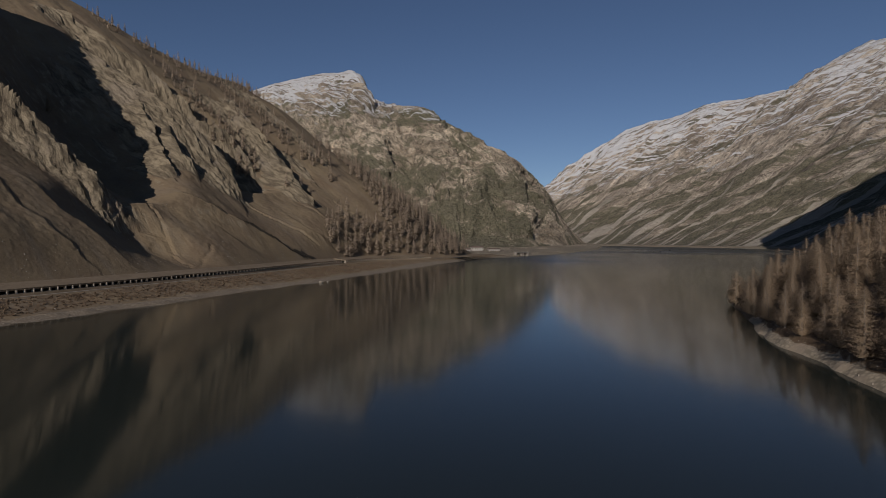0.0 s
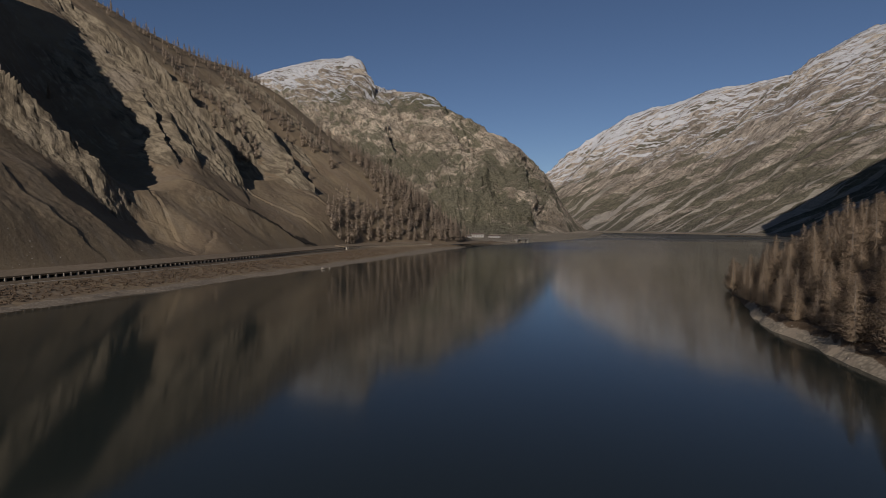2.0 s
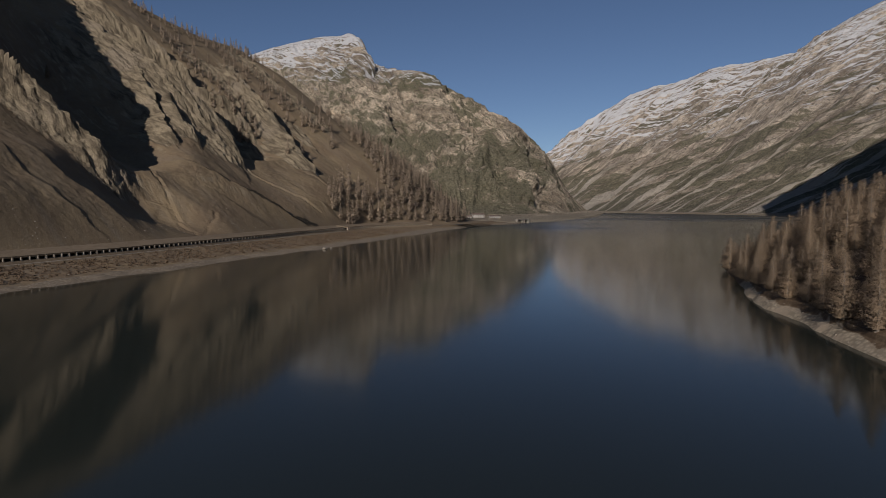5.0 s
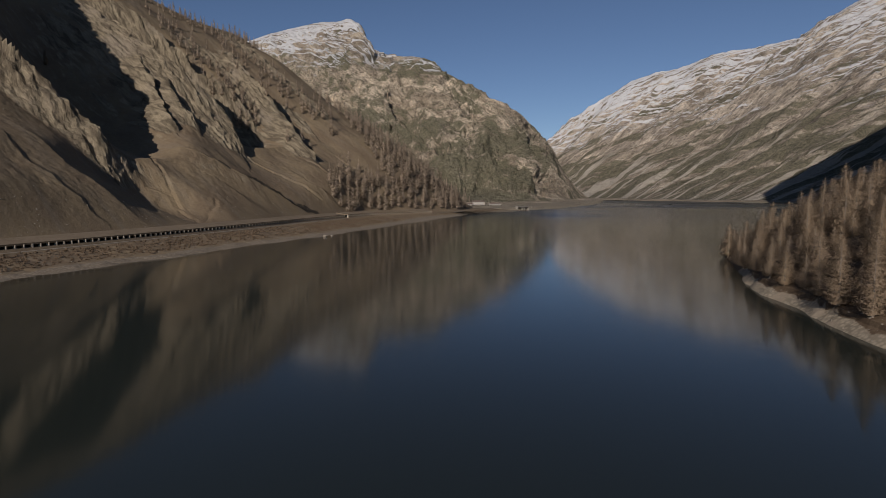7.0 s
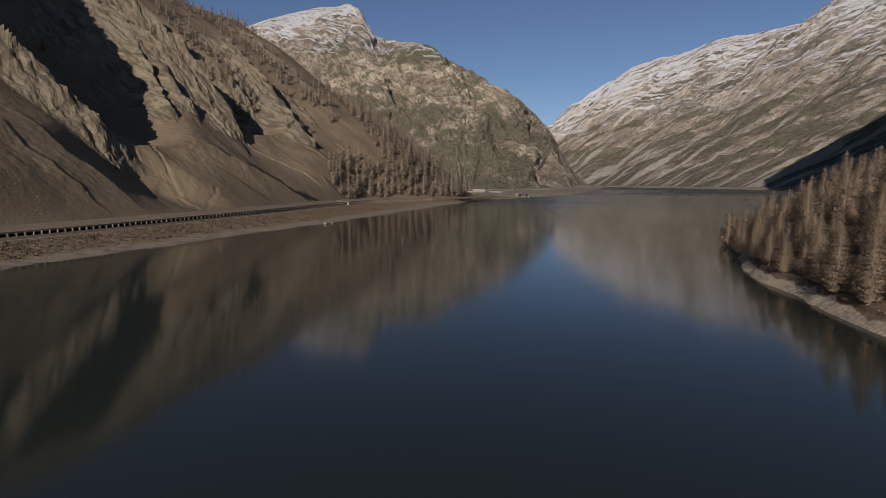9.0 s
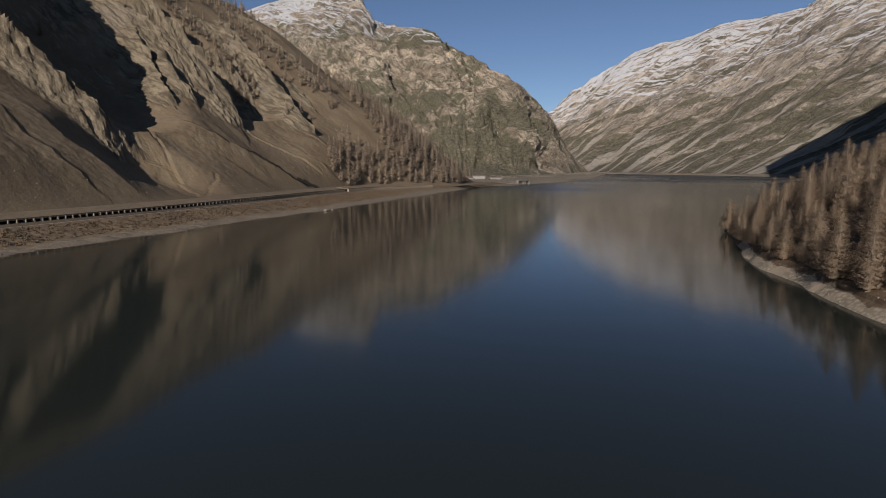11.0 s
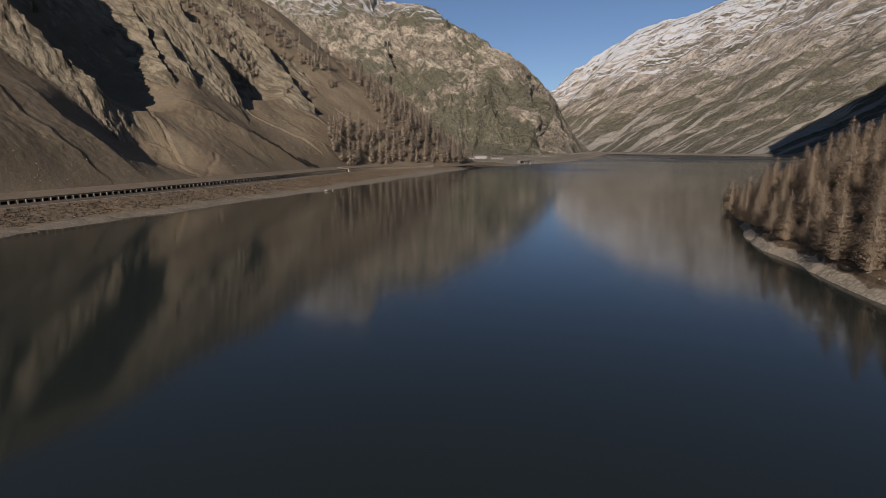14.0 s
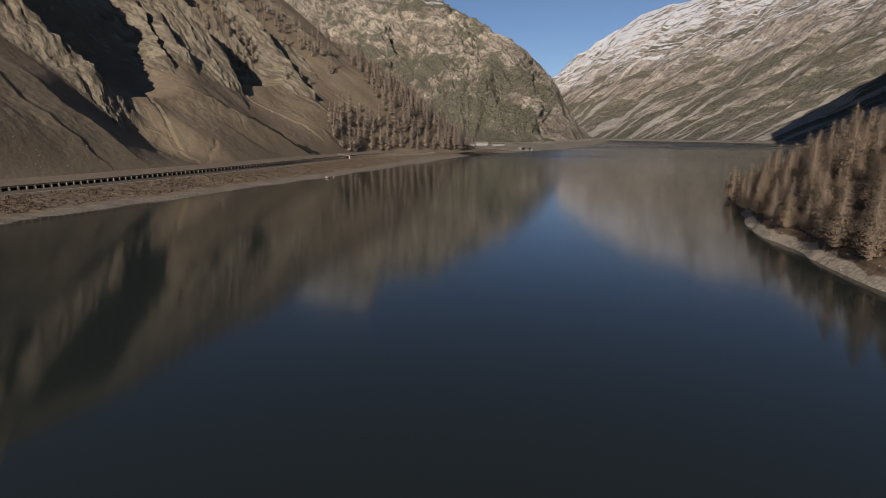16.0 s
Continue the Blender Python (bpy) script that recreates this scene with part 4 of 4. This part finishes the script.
belt = np.exp(-(((LS - 606 - 0.05 * (LD - 200)) / 13) ** 2)) * smooth(180, 215, LD) * (1 - smooth(330, 400, LD)) * 2.4 * smooth(-0.2, 0.15, fbm(LS * 0.05, LD * 0.05, 3, 95))
belt = belt + np.exp(-(((LS - 735) / 22) ** 2)) * smooth(150, 220, LD) * (wz < 1.0) * 0.9 * smooth(-0.1, 0.2, fbm(LS * 0.04, LD * 0.04, 3, 96))
sparse = smooth(0.15, 0.3, fbm(LS * 0.02, LD * 0.02, 3, 97)) * smooth(560, 640, LS) * smooth(60, 120, LD) * (wz < 1) * 0.06
places = pick(LP, lw * (grove + flank + edge_trees + belt + sparse) * (wz < 1.06), 8.5, 640, rng)
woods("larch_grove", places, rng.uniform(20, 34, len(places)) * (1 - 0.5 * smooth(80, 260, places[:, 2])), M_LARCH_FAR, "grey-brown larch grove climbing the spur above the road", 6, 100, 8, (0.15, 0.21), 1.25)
i = np.argmin((LS - 409) ** 2 + (LD - 276) ** 2 + 1e6 * (wz > 1))
lone = larch(401, 17, 3.0)
lone.location = LP.reshape(-1, 3)[i] - np.array([0, 0, 0.3])
tagged(lone, "lone pale larch standing among limestone ribs", "tree")


# ---------------------------------------------------------------- brush and stones
def brush(name, places, rng, label, mat=M_BUSH):
    vs = []
    for p in places:
        r = rng.uniform(0.3, 0.8)
        c = rng.normal(0, 1, (26, 3)) * np.array([r * 0.55, r * 0.55, r * 0.4]) + np.array([0, 0, r * 0.4])
        c[:, 2] = np.abs(c[:, 2])
        vs.append(tufts(rng, c, rng.uniform(0.15, 0.4, 26), 0.5)[0] + p)
    v = np.concatenate(vs)
    return tagged(new(name, raw_mesh(name, v, np.arange(len(v)).reshape(-1, 3), mat)), label, "shrubs", kind="stuff")


bank = ((LV > 0.3) & (LV < 0.82))[None] * (LP[..., 1] > 180) * (LP[..., 1] < 900)
bw = lw * bank * (1 - smooth(600, 720, LP[..., 1])) * (0.3 + 0.7 * smooth(-0.2, 0.2, fbm(LP[..., 0] * 0.04, LP[..., 1] * 0.04, 4, 99)))
# dark bushes added to thicken the painted shadow strip
brush("slope_heath", pick(LP, lw * smooth(0.3, 0.8, LH), 1.5, 700, rng), rng, "low dark bushes along a strip darkened for shade on the slope", M_SHADE_TWIGS)
brush("bank_brush", pick(LP, bw, 1.5, 2200, rng), rng, "bare reddish brush on the bank below the road")


def stone_points(rng):
    """A rough block of eight corners and a peak."""
    b = np.array([(x, y, z) for x in (-1, 1) for y in (-1, 1) for z in (-0.8, 0.8)], float)
    return b * rng.uniform(0.45, 1.0, (8, 3)) * np.array([[1, 1, 1], [0.6, 0.6, 1]] * 4)


def stones(name, places, low, high, label):
    quads = np.array([(0, 1, 3, 2), (4, 6, 7, 5), (0, 4, 5, 1), (2, 3, 7, 6), (0, 2, 6, 4), (1, 5, 7, 3)])
    vs, fs = [], []
    for n, p in enumerate(places):
        a = rng.uniform(0, 6.28)
        m = np.array([[math.cos(a), -math.sin(a), 0], [math.sin(a), math.cos(a), 0], [0, 0, 1]])
        vs.append(stone_points(rng) @ m.T * (low + (high - low) * rng.uniform(0, 1) ** 3) + p)
        fs.append(quads + 8 * n)
    return tagged(new(name, raw_mesh(name, np.concatenate(vs), np.concatenate(fs), M_STONE)), label, "stones", kind="stuff")


sw = lw * (((LV > -0.02) & (LV < 0.42))[None] * 1.0 + 0.7 * smooth(0.0, 0.02, wz) * (1 - smooth(0.06, 0.12, wz)) + 0.02 * (wz > 0.05) * (wz < 0.4)) * (LP[..., 1] > 150) * (LP[..., 1] < 900)
stones("shore_stones", pick(LP, sw, 1.6, 1500, rng), 0.14, 0.62, "pale scattered stones on the lake shore and talus")
hs = cell_area(HP) * ((HV > -0.003) & (HV < 0.032))[None] * (hy > 90) * (hy < 330)
stones("beach_stones", pick(HP, hs, 0.8, 2400, rng), 0.06, 0.36, "pale stones strewn over the gravel beach")


def boulder(x, y, z, size, seed, label):
    r = np.random.RandomState(seed)
    bm = bmesh.new()
    bmesh.ops.create_icosphere(bm, subdivisions=3, radius=1)
    for v in bm.verts:
        k = 1 + 0.35 * noise.noise(v.co * 1.3 + Vector((seed, 0, 0))) + 0.12 * noise.noise(v.co * 4)
        v.co = Vector((v.co.x * size[0], v.co.y * size[1], v.co.z * size[2])) * k
    ob = part("boulder", bm, M_STONE)
    ob.location = (x, y, z)
    ob.rotation_euler.z = r.uniform(0, 6)
    return tagged(ob, label, "boulder")


boulder(-99, 438, 0.6, (1.9, 1.4, 1.2), 3, "large pale boulder at the water's edge")
boulder(-95, 445, 0.4, (1.0, 0.9, 0.7), 5, "smaller pale boulder beside the shore")


# ---------------------------------------------------------------- buildings by the far shore
def ground_height(x, y):
    """Height of the land about a place, from the terrain grids."""
    best = -10.0
    for P in (LP, MP):
        flat = P.reshape(-1, 3)
        i = np.argmin((flat[:, 0] - x) ** 2 + (flat[:, 1] - y) ** 2)
        if (flat[i, 0] - x) ** 2 + (flat[i, 1] - y) ** 2 < 400:
            best = max(best, flat[i, 2])
    return best


def house(x, y, turn, length, depth, storeys, roof_high, label, wall_mat):
    z = ground_height(x, y) - 0.5
    root = tagged(new("house"), label, "house", group="houses by the far shore")
    root.matrix_basis = Matrix.Translation((x, y, z)) @ Matrix.Rotation(radians(turn), 4, "Z")
    high = storeys * 3.0 + 0.8
    bm = bmesh.new()
    box(bm, -length / 2, length / 2, -depth / 2, depth / 2, -2, high)
    bmesh.ops.bevel(bm, geom=[e for e in bm.edges], offset=0.08, segments=1, affect="EDGES")
    part("wall", bm, wall_mat, root)
    bm = bmesh.new()
    a, b, e = length / 2 + 0.8, depth / 2 + 0.9, 0.35
    prof = [(-b, high - 0.25), (0, high + roof_high), (b, high - 0.25), (b, high - 0.25 + e), (0, high + roof_high + e), (-b, high - 0.25 + e)]
    rings = [[bm.verts.new((sx, py, pz)) for py, pz in prof] for sx in (-a, a)]
    for i in range(6):
        j = (i + 1) % 6
        bm.faces.new((rings[0][i], rings[0][j], rings[1][j], rings[1][i]))
    for r in rings:
        bm.faces.new((r[0], r[1], r[4], r[5]))
        bm.faces.new((r[1], r[2], r[3], r[4]))
    bmesh.ops.recalc_face_normals(bm, faces=bm.faces)
    roof = part("roof", bm, M_TILE, root)
    bm = bmesh.new()
    box(bm, length * 0.2, length * 0.2 + 0.9, -0.5, 0.5, high + roof_high * 0.5, high + roof_high + 1.4)
    part("chimney", bm, M_PLASTER, roof)
    bm = bmesh.new()
    for sx in (-1, 1):
        vs = [bm.verts.new((sx * (length / 2 - 0.02), py, pz)) for py, pz in ((-depth / 2, high - 0.05), (depth / 2, high - 0.05), (0, high + roof_high * 0.9))]
        ws = [bm.verts.new((sx * (length / 2 - 0.3), v.co.y, v.co.z)) for v in vs]
        bm.faces.new(vs)
        bm.faces.new(ws[::-1])
        for i in range(3):
            bm.faces.new((vs[i], vs[(i + 1) % 3], ws[(i + 1) % 3], ws[i]))
    bmesh.ops.recalc_face_normals(bm, faces=bm.faces)
    part("gable", bm, wall_mat, root)
    count = max(2, int(length // 3.6))
    for st in range(storeys):
        for i in range(count):
            cx = (i + 0.5) / count * length - length / 2
            bm = bmesh.new()
            box(bm, cx - 0.6, cx + 0.6, -depth / 2 - 0.06, -depth / 2 + 0.1, 1.1 + st * 3.0, 2.5 + st * 3.0)
            w = part("window", bm, M_GLASS, root)
            bm = bmesh.new()
            box(bm, cx - 0.8, cx + 0.8, -depth / 2 - 0.2, -depth / 2 + 0.02, 0.95 + st * 3.0, 1.08 + st * 3.0)
            part("sill", bm, M_PLASTER, w)
    return root


house(72, 1150, 12, 26, 11, 2, 2.6, "long pale plastered house with a low brown roof", M_PLASTER)
house(52, 1135, 12, 12, 9, 1, 2.2, "small low plastered shed beside the larger house", M_PLASTER)
house(108, 1150, 16, 24, 9, 1, 1.8, "low pale building with a long flat roof", M_PLASTER)


def bridge(x, y, turn, label):
    root = tagged(new("bridge"), label, "bridge")
    z = 5.2
    root.matrix_basis = Matrix.Translation((x, y, z)) @ Matrix.Rotation(radians(turn), 4, "Z")
    bm = bmesh.new()
    box(bm, -19, 19, -4, 4, 1.6, 2.9)
    part("deck", bm, M_BRIDGE, root)
    for sy in (-4.3, 4.0):
        bm = bmesh.new()
        box(bm, -19, 19, sy, sy + 0.3, 2.6, 3.7)
        part("parapet", bm, M_BRIDGE, root)
    for sx, w in ((-18, 3.0), (-2.2, 1.2), (4.5, 1.2), (17, 3.0)):
        bm = bmesh.new()
        box(bm, sx - w / 2, sx + w / 2, -3.6, 3.6, -7, 1.6)
        bmesh.ops.bevel(bm, geom=[e for e in bm.edges], offset=0.12, segments=1, affect="EDGES")
        part("pier", bm, M_BRIDGE, root)
    # dark sheet added behind the piers, painting the shade of the openings
    bm = bmesh.new()
    box(bm, -19, 19, 3.7, 4.2, -7, 1.58)
    part("shade_back_wall", bm, M_WALL_SHADE, root, "dark sheet standing for shade in the openings")


bridge(158, 1088, 42, "pale concrete road bridge over dark openings at the shore")
